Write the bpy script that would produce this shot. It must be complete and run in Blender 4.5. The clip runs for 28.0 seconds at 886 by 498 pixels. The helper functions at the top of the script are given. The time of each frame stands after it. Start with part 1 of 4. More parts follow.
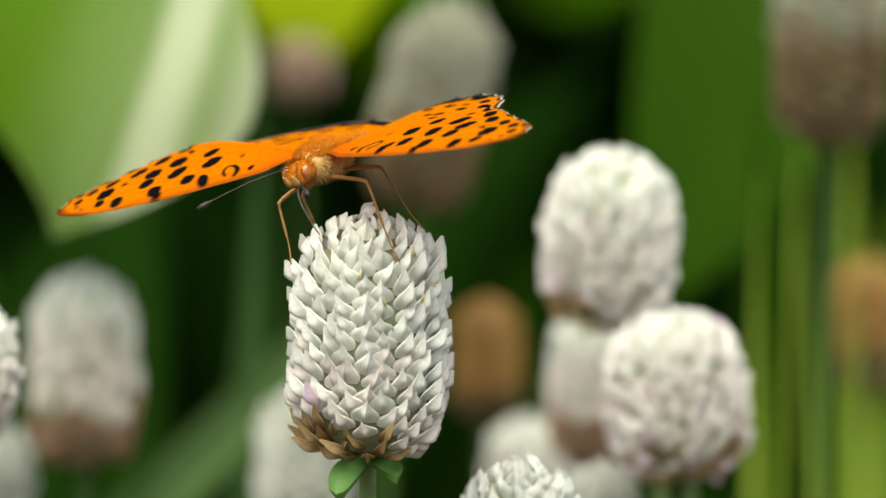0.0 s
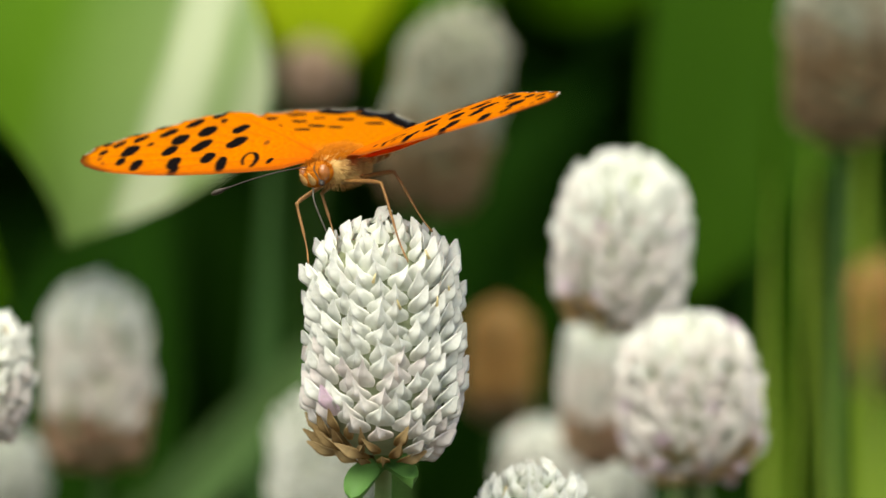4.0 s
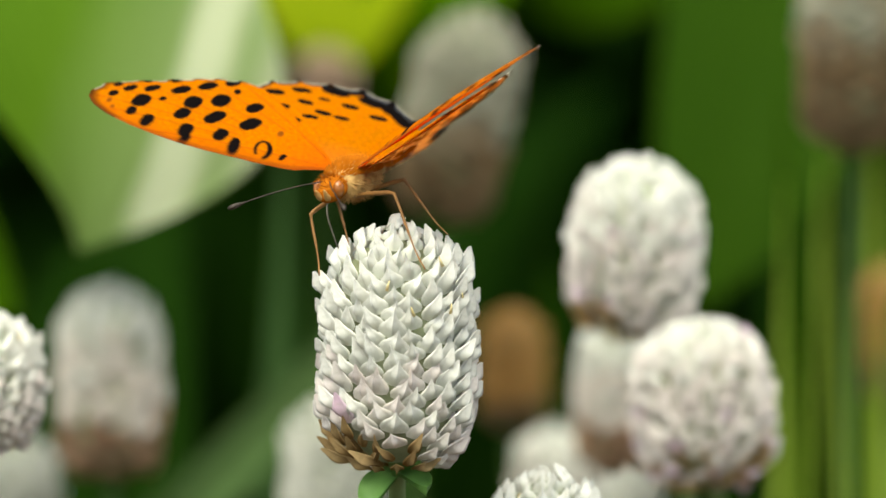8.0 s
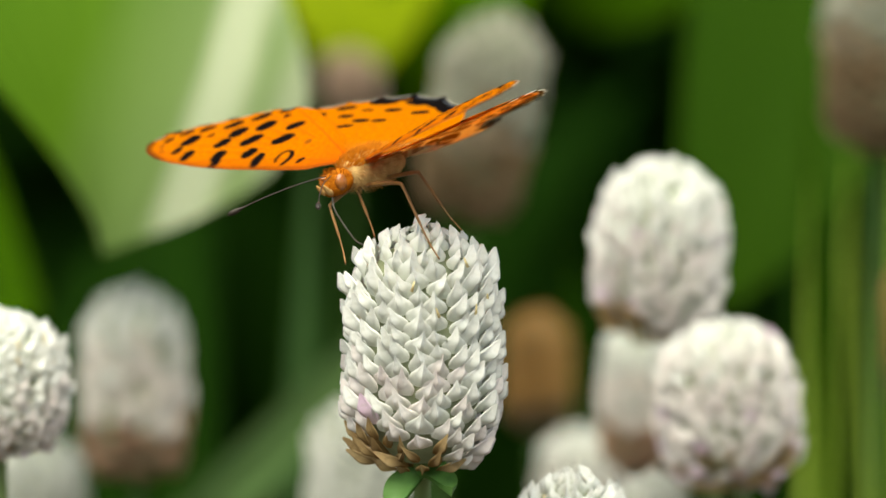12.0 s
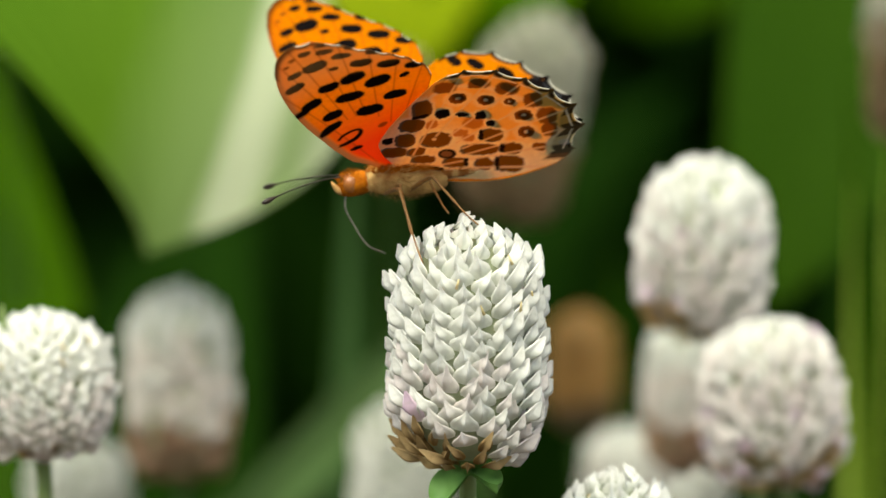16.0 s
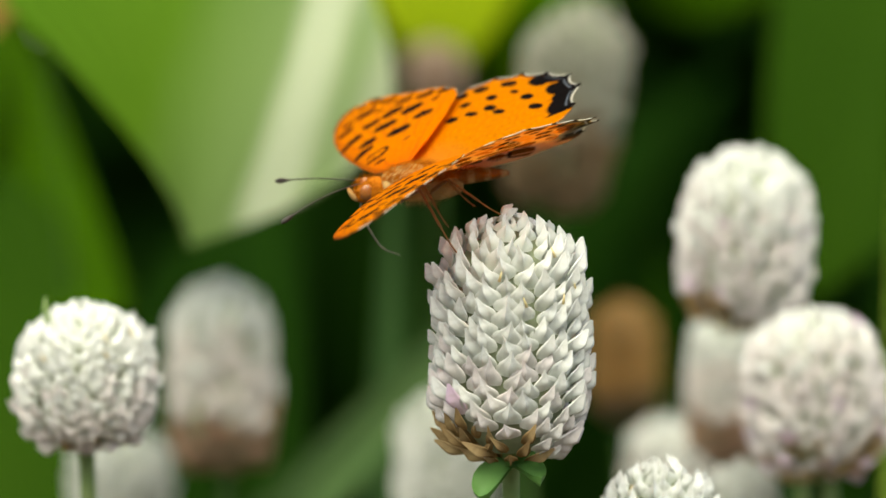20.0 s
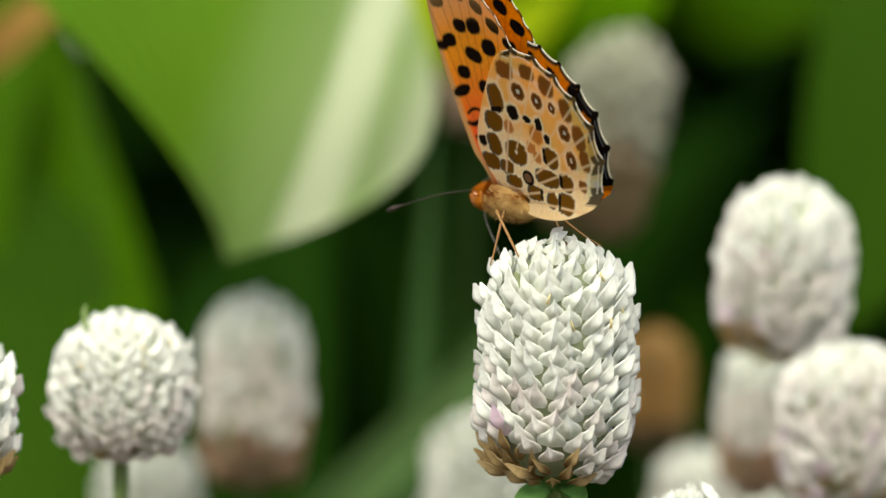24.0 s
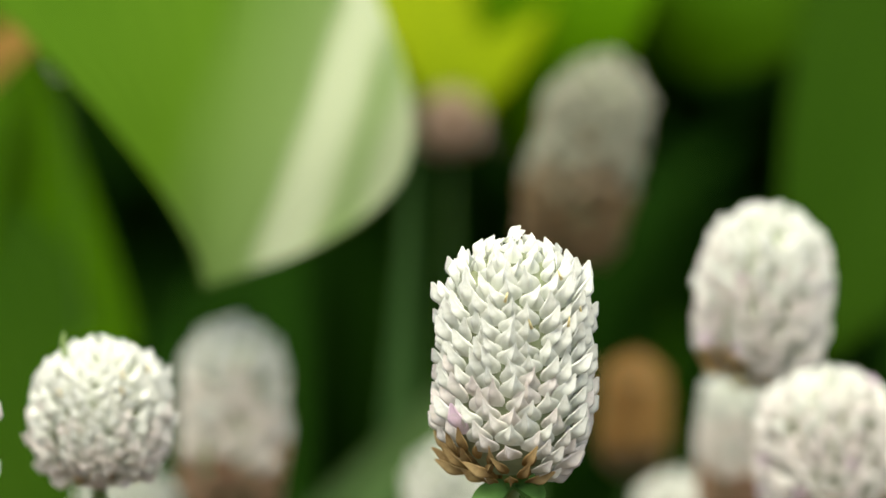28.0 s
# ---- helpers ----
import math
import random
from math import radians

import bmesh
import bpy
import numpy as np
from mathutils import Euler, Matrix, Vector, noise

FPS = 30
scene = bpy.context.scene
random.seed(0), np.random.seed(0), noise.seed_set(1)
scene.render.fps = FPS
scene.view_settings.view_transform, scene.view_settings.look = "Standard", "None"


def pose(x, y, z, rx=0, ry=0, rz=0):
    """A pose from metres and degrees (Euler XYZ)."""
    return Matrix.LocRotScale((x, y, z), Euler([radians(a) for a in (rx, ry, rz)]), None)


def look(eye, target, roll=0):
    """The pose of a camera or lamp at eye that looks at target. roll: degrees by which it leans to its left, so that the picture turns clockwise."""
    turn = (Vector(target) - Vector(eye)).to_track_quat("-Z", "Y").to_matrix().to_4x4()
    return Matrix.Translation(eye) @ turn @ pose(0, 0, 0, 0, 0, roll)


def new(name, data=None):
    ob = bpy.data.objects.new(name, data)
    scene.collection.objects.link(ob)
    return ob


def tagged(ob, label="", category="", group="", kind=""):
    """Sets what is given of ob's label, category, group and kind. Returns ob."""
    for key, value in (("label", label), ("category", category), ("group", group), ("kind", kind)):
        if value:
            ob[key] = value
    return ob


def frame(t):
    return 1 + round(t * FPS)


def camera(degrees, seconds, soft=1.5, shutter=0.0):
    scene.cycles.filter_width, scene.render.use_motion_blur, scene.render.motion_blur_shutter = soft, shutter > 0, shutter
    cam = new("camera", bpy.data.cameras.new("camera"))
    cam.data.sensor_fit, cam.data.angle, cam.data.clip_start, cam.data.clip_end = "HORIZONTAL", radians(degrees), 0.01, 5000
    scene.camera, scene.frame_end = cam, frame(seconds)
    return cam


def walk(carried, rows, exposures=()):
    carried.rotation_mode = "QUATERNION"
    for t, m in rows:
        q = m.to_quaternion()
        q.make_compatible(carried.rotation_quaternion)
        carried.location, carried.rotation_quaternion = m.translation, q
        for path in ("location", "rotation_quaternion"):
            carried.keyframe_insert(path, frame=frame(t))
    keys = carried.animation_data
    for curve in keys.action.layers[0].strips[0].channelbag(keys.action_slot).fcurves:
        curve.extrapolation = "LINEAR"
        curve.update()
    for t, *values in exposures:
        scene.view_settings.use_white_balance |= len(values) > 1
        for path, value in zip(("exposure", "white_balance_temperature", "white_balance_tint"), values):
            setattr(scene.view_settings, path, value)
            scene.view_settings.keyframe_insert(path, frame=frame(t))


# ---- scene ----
# The camera: a long lens close to the flowers, panning slowly to its left.
cam = camera(10, 28.0, soft=1.5, shutter=0.5)
cam.data.dof.use_dof = True
cam.data.dof.focus_distance = 0.708
cam.data.dof.aperture_fstop = 13.5


def eye_pose(yaw, pitch, roll, dx=0.0, dz=0.0):
    return pose(dx / 1000, -0.714, 0.70 + dz / 1000, 0, 0, yaw) @ pose(0, 0, 0, 90 + pitch) @ pose(0, 0, 0, 0, 0, roll)


walk(cam, [
    (0.0, eye_pose(-0.512, -6.131, 0.51, 0.0, 0.0)),
    (0.5, eye_pose(-0.486, -6.133, 0.53, 0.0, 0.0)),
    (1.0, eye_pose(-0.464, -6.132, 0.55, 0.0, 0.0)),
    (1.5, eye_pose(-0.460, -6.129, 0.51, 0.0, 0.0)),
    (2.0, eye_pose(-0.450, -6.127, 0.49, 0.0, 0.0)),
    (2.5, eye_pose(-0.434, -6.117, 0.38, 0.0, 0.0)),
    (3.0, eye_pose(-0.424, -6.108, 0.35, 0.0, 0.0)),
    (3.5, eye_pose(-0.411, -6.088, 0.23, 0.0, 0.0)),
    (5.5, eye_pose(-0.299, -6.121, 0.20, 0.0, 0.0)),
    (6.0, eye_pose(-0.261, -6.116, 0.38, 0.0, 0.0)),
    (6.5, eye_pose(-0.246, -6.099, 0.22, 0.0, 0.0)),
    (7.0, eye_pose(-0.237, -6.070, 0.19, 0.0, 0.0)),
    (7.5, eye_pose(-0.237, -6.047, 0.12, 0.0, 0.0)),
    (8.0, eye_pose(-0.222, -6.018, 0.08, 0.0, 0.0)),
    (8.5, eye_pose(-0.199, -6.004, 0.10, 0.0, 0.0)),
    (9.0, eye_pose(-0.158, -6.008, 0.15, 0.0, 0.0)),
    (9.5, eye_pose(-0.107, -6.011, 0.21, 0.0, 0.0)),
    (10.0, eye_pose(-0.071, -6.010, 0.13, 0.0, 0.0)),
    (10.5, eye_pose(-0.040, -6.005, 0.10, 0.0, 0.0)),
    (11.0, eye_pose(0.000, -5.998, -0.04, 0.0, 0.0)),
    (11.5, eye_pose(0.028, -6.002, 0.07, 0.0, 0.0)),
    (12.0, eye_pose(0.056, -6.000, -0.02, 0.0, 0.0)),
    (12.5, eye_pose(0.090, -5.991, -0.08, 0.0, 0.0)),
    (14.5, eye_pose(0.336, -5.984, -0.30, 0.0, 0.0)),
    (15.0, eye_pose(0.420, -5.985, -0.27, 0.0, 0.0)),
    (15.5, eye_pose(0.496, -6.000, -0.24, 0.0, 0.0)),
    (16.0, eye_pose(0.553, -6.003, -0.31, 0.0, 0.0)),
    (16.5, eye_pose(0.623, -6.012, -0.35, 0.0, 0.0)),
    (17.0, eye_pose(0.691, -6.020, -0.29, 0.0, 0.0)),
    (17.5, eye_pose(0.752, -6.041, -0.27, 0.0, 0.0)),
    (18.0, eye_pose(0.811, -6.046, -0.33, 0.0, 0.0)),
    (18.5, eye_pose(0.870, -6.053, -0.39, 0.0, 0.0)),
    (19.0, eye_pose(0.932, -6.066, -0.50, 0.0, 0.0)),
    (19.5, eye_pose(0.988, -6.088, -0.50, 0.0, 0.0)),
    (20.0, eye_pose(1.036, -6.098, -0.50, 0.0, 0.0)),
    (20.5, eye_pose(1.069, -6.095, -0.53, 0.0, 0.0)),
    (21.0, eye_pose(1.097, -6.094, -0.62, 0.0, 0.0)),
    (21.5, eye_pose(1.121, -6.095, -0.60, 0.0, 0.0)),
    (23.5, eye_pose(1.232, -5.789, 1.29, -3.6, -1.2)),
    (24.0, eye_pose(1.234, -5.787, 1.33, -3.6, -1.2)),
    (24.5, eye_pose(1.206, -5.773, 1.43, -3.6, -1.2)),
    (25.0, eye_pose(1.184, -5.747, 1.26, -3.6, -1.2)),
    (25.5, eye_pose(1.178, -5.702, 1.25, -3.6, -1.2)),
    (26.0, eye_pose(1.150, -5.652, 1.29, -3.6, -1.2)),
    (26.5, eye_pose(1.106, -5.602, 1.28, -3.6, -1.2)),
    (27.0, eye_pose(1.061, -5.557, 1.34, -3.6, -1.2)),
    (27.5, eye_pose(1.016, -5.510, 1.24, -3.6, -1.2)),
    (28.0, eye_pose(1.000, -5.488, 1.27, -3.6, -1.2)),
], [(0.0, 1.22, 6950, -2), (28.0, 1.22, 6950, -2)])

# Light: a bright, thinly clouded sky with a soft high sun.
world = bpy.data.worlds.new("sky")
scene.world = world
world.use_nodes = True
wn = world.node_tree.nodes
sky = wn.new("ShaderNodeTexSky")
sky.sky_type, sky.sun_disc = "NISHITA", False
sky.sun_elevation, sky.sun_rotation = radians(67), radians(199)
sky.dust_density, sky.ozone_density = 4.0, 0.6
wn["Background"].inputs["Strength"].default_value = 0.10
world.node_tree.links.new(sky.outputs[0], wn["Background"].inputs["Color"])
sun = new("sun", bpy.data.lights.new("sun", "SUN"))
sun.data.energy, sun.data.angle, sun.data.color = 3.4, radians(80), (1.0, 0.95, 0.85)
sun.matrix_world = look((-0.32, -0.95, 2.4), (0, 0, 0))


# ---- materials ----
def material(name):
    m = bpy.data.materials.new(name)
    m.use_nodes = True
    m.node_tree.nodes.remove(m.node_tree.nodes["Principled BSDF"])
    return m, m.node_tree.nodes, m.node_tree.links, m.node_tree.nodes["Material Output"]


def mix_rgb(n, l, fac, a, b, mode="MIX"):
    k = n.new("ShaderNodeMix")
    k.data_type, k.blend_type = "RGBA", mode
    for socket, value in ((k.inputs[0], fac), (k.inputs[6], a), (k.inputs[7], b)):
        if isinstance(value, (int, float)):
            socket.default_value = value
        elif isinstance(value, tuple):
            socket.default_value = (*value, 1)
        else:
            l.new(value, socket)
    return k.outputs[2]


def ramp(n, l, value, a, b, lo=0.0, hi=1.0):
    k = n.new("ShaderNodeMapRange")
    l.new(value, k.inputs[0])
    k.inputs[1].default_value, k.inputs[2].default_value = a, b
    k.inputs[3].default_value, k.inputs[4].default_value = lo, hi
    return k.outputs[0]


def noise_of(n, l, scale, detail=3.0, vector=None):
    k = n.new("ShaderNodeTexNoise")
    k.inputs["Scale"].default_value, k.inputs["Detail"].default_value = scale, detail
    if vector is None:
        vector = n.new("ShaderNodeTexCoord").outputs["Object"]
    l.new(vector, k.inputs["Vector"])
    return k.outputs["Fac"]


def finish(n, l, out, colour, rough=0.6, through_light=0.0, tint=None, bump=None, depth=0.0002, spec=0.3, sheen=0.0):
    """A glossy-diffuse surface that lets a share of the light through, with fine relief."""
    p = n.new("ShaderNodeBsdfPrincipled")
    p.inputs["Roughness"].default_value, p.inputs["Specular IOR Level"].default_value = rough, spec
    p.inputs["Sheen Weight"].default_value = sheen
    if isinstance(colour, tuple):
        p.inputs["Base Color"].default_value = (*colour, 1)
    else:
        l.new(colour, p.inputs["Base Color"])
    if bump is not None:
        b = n.new("ShaderNodeBump")
        b.inputs["Distance"].default_value, b.inputs["Strength"].default_value = depth, 0.6
        l.new(bump, b.inputs["Height"])
        l.new(b.outputs[0], p.inputs["Normal"])
    if not through_light:
        l.new(p.outputs[0], out.inputs[0])
        return
    t = n.new("ShaderNodeBsdfTranslucent")
    c = tint if tint is not None else colour
    if isinstance(c, tuple):
        t.inputs[0].default_value = (*c, 1)
    else:
        l.new(c, t.inputs[0])
    s = n.new("ShaderNodeMixShader")
    s.inputs[0].default_value = through_light
    l.new(p.outputs[0], s.inputs[1])
    l.new(t.outputs[0], s.inputs[2])
    l.new(s.outputs[0], out.inputs[0])


def petal_material(name, low, high, spread, joined=False):
    """Papery bract: one colour at its foot, another at its tip, each bract a little different."""
    m, n, l, out = material(name)
    if joined:
        rnd = n.new("ShaderNodeNewGeometry").outputs["Random Per Island"]
    else:
        rnd = n.new("ShaderNodeObjectInfo").outputs["Random"]
    uv = n.new("ShaderNodeUVMap")
    sep = n.new("ShaderNodeSeparateXYZ")
    l.new(uv.outputs[0], sep.inputs[0])
    # darker foot: the bract's own tint plus crevice shade put into colour
    c = mix_rgb(n, l, ramp(n, l, sep.outputs[1], 0.08, 0.55), low, high)
    c = mix_rgb(n, l, ramp(n, l, rnd, 0.0, 1.0, 0.0, 0.55), c, spread)
    streak = n.new("ShaderNodeTexWave")
    streak.inputs["Scale"].default_value, streak.inputs["Distortion"].default_value = 9.0, 2.0
    l.new(uv.outputs[0], streak.inputs["Vector"])
    speck = noise_of(n, l, 900.0, 2.0)
    c = mix_rgb(n, l, ramp(n, l, speck, 0.55, 0.75, 0.0, 0.25), c, tuple(v * 0.75 for v in low))
    finish(n, l, out, c, 0.6, 0.5, c, streak.outputs["Fac"], 0.00006, 0.35)
    return m


def leaf_material(name, dark, light, stripe=None, veins=26.0, thru=0.3, rough=0.6):
    """Leaf: long veins from base to tip, blotches, and where given a pale stripe along one side."""
    m, n, l, out = material(name)
    uv = n.new("ShaderNodeUVMap")
    sep = n.new("ShaderNodeSeparateXYZ")
    l.new(uv.outputs[0], sep.inputs[0])
    wave = n.new("ShaderNodeTexWave")
    wave.inputs["Scale"].default_value, wave.inputs["Distortion"].default_value = veins / 6.28, 1.2
    l.new(uv.outputs[0], wave.inputs["Vector"])
    blotch = noise_of(n, l, 14.0, 4.0)
    c = mix_rgb(n, l, ramp(n, l, blotch, 0.3, 0.7), dark, light)
    c = mix_rgb(n, l, ramp(n, l, wave.outputs["Fac"], 0.35, 0.95, 0.0, 0.35), c, light)
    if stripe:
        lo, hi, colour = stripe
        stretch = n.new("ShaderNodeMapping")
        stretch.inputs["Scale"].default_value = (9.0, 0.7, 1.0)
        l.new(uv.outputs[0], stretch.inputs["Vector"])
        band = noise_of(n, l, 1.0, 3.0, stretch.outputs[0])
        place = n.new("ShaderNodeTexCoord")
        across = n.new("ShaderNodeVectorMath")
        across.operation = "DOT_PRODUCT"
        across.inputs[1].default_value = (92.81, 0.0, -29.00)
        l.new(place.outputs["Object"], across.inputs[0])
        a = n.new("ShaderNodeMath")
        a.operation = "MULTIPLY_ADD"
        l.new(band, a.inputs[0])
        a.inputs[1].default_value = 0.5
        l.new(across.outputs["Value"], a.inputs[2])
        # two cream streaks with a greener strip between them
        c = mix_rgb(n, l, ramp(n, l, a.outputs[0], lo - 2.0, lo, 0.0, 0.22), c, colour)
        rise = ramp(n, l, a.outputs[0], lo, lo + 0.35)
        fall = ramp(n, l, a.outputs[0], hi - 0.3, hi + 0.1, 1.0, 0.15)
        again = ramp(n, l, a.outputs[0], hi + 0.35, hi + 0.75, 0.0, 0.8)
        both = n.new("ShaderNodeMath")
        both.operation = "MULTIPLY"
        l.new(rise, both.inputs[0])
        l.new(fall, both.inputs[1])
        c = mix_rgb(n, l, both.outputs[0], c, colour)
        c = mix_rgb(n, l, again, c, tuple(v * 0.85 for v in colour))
    finish(n, l, out, c, rough, thru, c, wave.outputs["Fac"], 0.0006, 0.02)
    return m


def plain_material(name, a, b, scale, rough=0.6, thru=0.0, depth=0.0002, spec=0.3, sheen=0.0):
    m, n, l, out = material(name)
    f = noise_of(n, l, scale, 4.0)
    c = mix_rgb(n, l, ramp(n, l, f, 0.3, 0.7), a, b)
    finish(n, l, out, c, rough, thru, c, f, depth, spec, sheen)
    return m


PETALS = {
    False: [petal_material("white_bract", (0.66, 0.68, 0.59), (0.945, 0.942, 0.925), (0.925, 0.92, 0.89)),
            petal_material("blush_bract", (0.62, 0.63, 0.54), (0.925, 0.90, 0.88), (0.90, 0.81, 0.82)),
            petal_material("dry_bract", (0.26, 0.15, 0.045), (0.62, 0.46, 0.24), (0.36, 0.22, 0.08)),
            petal_material("violet_bract", (0.64, 0.60, 0.50), (0.88, 0.78, 0.86), (0.82, 0.62, 0.78))],
    True: [petal_material("white_bracts", (0.62, 0.64, 0.60), (0.84, 0.84, 0.80), (0.79, 0.79, 0.74), True),
           petal_material("blush_bracts", (0.70, 0.66, 0.61), (0.86, 0.82, 0.78), (0.80, 0.74, 0.70), True),
           petal_material("dry_bracts", (0.29, 0.18, 0.11), (0.46, 0.31, 0.21), (0.36, 0.22, 0.14), True)],
}
# grey to brown bracts; the leaning head's shade is put into this dullness
DULL = [petal_material("grey_bracts", (0.39, 0.39, 0.31), (0.51, 0.51, 0.42), (0.45, 0.44, 0.35), True),
       petal_material("fawn_bracts", (0.28, 0.225, 0.15), (0.38, 0.31, 0.215), (0.33, 0.255, 0.175), True),
       petal_material("brown_bracts", (0.20, 0.135, 0.075), (0.30, 0.21, 0.12), (0.25, 0.17, 0.09), True)]
PINK = [petal_material("dusky_bracts", (0.45, 0.32, 0.24), (0.58, 0.43, 0.33), (0.50, 0.36, 0.28), True)] * 3
BROWN = [petal_material("tan_bracts", (0.38, 0.21, 0.065), (0.56, 0.34, 0.12), (0.46, 0.26, 0.085), True)] * 2 + [DULL[2]]
# core darker and greener than the bracts, to deepen shade in their gaps
CORE = plain_material("head_core", (0.30, 0.34, 0.22), (0.20, 0.22, 0.12), 300.0, 0.8)
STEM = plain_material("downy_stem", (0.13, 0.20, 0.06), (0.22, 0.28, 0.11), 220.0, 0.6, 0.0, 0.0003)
# downy_stem again for the back heads, its shade put into the colour
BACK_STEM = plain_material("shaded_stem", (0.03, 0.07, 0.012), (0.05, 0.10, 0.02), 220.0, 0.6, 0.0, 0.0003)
LEAFLET = plain_material("leaflet_green", (0.10, 0.24, 0.05), (0.18, 0.34, 0.09), 160.0, 0.5, 0.25, 0.0003)
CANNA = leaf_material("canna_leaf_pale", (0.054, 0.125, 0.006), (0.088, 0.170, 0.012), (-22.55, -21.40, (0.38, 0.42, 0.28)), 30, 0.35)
GREEN = leaf_material("leaf_mid_green", (0.020, 0.055, 0.0004), (0.034, 0.080, 0.0008), None, 24, 0.25)
LIME = leaf_material("leaf_yellow_green", (0.30, 0.44, 0.05), (0.42, 0.56, 0.09), None, 16, 0.5)
YELLOW = leaf_material("leaf_yellow", (0.17, 0.24, 0.004), (0.25, 0.31, 0.010), None, 16, 0.45)
FRESH = leaf_material("leaf_fresh_green", (0.042, 0.105, 0.0006), (0.06, 0.135, 0.001), None, 24, 0.3)
# leaf_mid_green over again, with shade put into a darker colour
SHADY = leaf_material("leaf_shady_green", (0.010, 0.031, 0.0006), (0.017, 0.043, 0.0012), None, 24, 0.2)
# deep shade behind the bed is put into this leaf colour
DEEP = leaf_material("leaf_deep_shade", (0.009, 0.030, 0.0022), (0.014, 0.044, 0.004), None, 20, 0.1)
GREYGREEN = leaf_material("leaf_grey_green", (0.034, 0.075, 0.022), (0.048, 0.10, 0.03), None, 18, 0.15)
SAGE = leaf_material("leaf_sage", (0.064, 0.12, 0.04), (0.09, 0.155, 0.052), None, 18, 0.2)
DRY = leaf_material("leaf_dry_brown", (0.20, 0.11, 0.03), (0.34, 0.20, 0.06), None, 18, 0.2)
FLORET = plain_material("yellow_floret", (0.70, 0.55, 0.28), (0.80, 0.70, 0.40), 900.0, 0.6, 0.2)
SOIL = plain_material("soil", (0.025, 0.018, 0.012), (0.06, 0.045, 0.03), 30.0, 0.95, 0.0, 0.01)


# ---- mesh helpers ----
def grid_mesh(name, verts, faces, mat, uvs=None, smooth=True):
    me = bpy.data.meshes.new(name)
    me.from_pydata([tuple(v) for v in verts], [], faces)
    me.materials.append(mat)
    if uvs is not None:
        layer = me.uv_layers.new(name="UVMap")
        idx = np.empty(len(me.loops), dtype=np.int32)
        me.loops.foreach_get("vertex_index", idx)
        layer.data.foreach_set("uv", np.asarray(uvs, dtype=np.float32)[idx].ravel())
    if smooth:
        me.polygons.foreach_set("use_smooth", [True] * len(me.polygons))
    me.update()
    return me


def child(name, me, parent, label=""):
    ob = new(name, me)
    ob.parent = parent
    return tagged(ob, label)


def part(name, bm, mat, parent, label=""):
    me = bpy.data.meshes.new(name)
    bm.to_mesh(me)
    bm.free()
    me.materials.append(mat)
    me.polygons.foreach_set("use_smooth", [True] * len(me.polygons))
    return child(name, me, parent, label)


def tube_arrays(points, radii, sides=10):
    """Vertices and faces of a round tube along points."""
    pts = [Vector(p) for p in points]
    vs, fs = [], []
    ref = Vector((0.31, 0.87, 0.38)).normalized()
    for i, p in enumerate(pts):
        d = (pts[min(i + 1, len(pts) - 1)] - pts[max(i - 1, 0)]).normalized()
        a = d.cross(ref).normalized()
        b = d.cross(a)
        for k in range(sides):
            w = 2 * math.pi * k / sides
            vs.append(p + (a * math.cos(w) + b * math.sin(w)) * radii[i])
    for i in range(len(pts) - 1):
        for k in range(sides):
            j = (k + 1) % sides
            fs.append((i * sides + k, i * sides + j, (i + 1) * sides + j, (i + 1) * sides + k))
    fs.append(tuple(range(sides))[::-1])
    fs.append(tuple(range((len(pts) - 1) * sides, len(pts) * sides)))
    return vs, fs


def tube(name, points, radii, mat, parent, label="", sides=10):
    vs, fs = tube_arrays(points, radii, sides)
    return child(name, grid_mesh(name, vs, fs, mat), parent, label)


def smooth_path(points, count):
    """Points along a smooth curve through the given ones."""
    pts = [Vector(p) for p in points]
    pts = [pts[0] * 2 - pts[1]] + pts + [pts[-1] * 2 - pts[-2]]
    res = []
    for i in range(count):
        f = i / (count - 1) * (len(pts) - 3)
        k = min(int(f), len(pts) - 4)
        t = f - k
        a, b, c, d = pts[k:k + 4]
        res.append(0.5 * (2 * b + (c - a) * t + (2 * a - 5 * b + 4 * c - d) * t * t + (3 * b - a - 3 * c + d) * t ** 3))
    return res


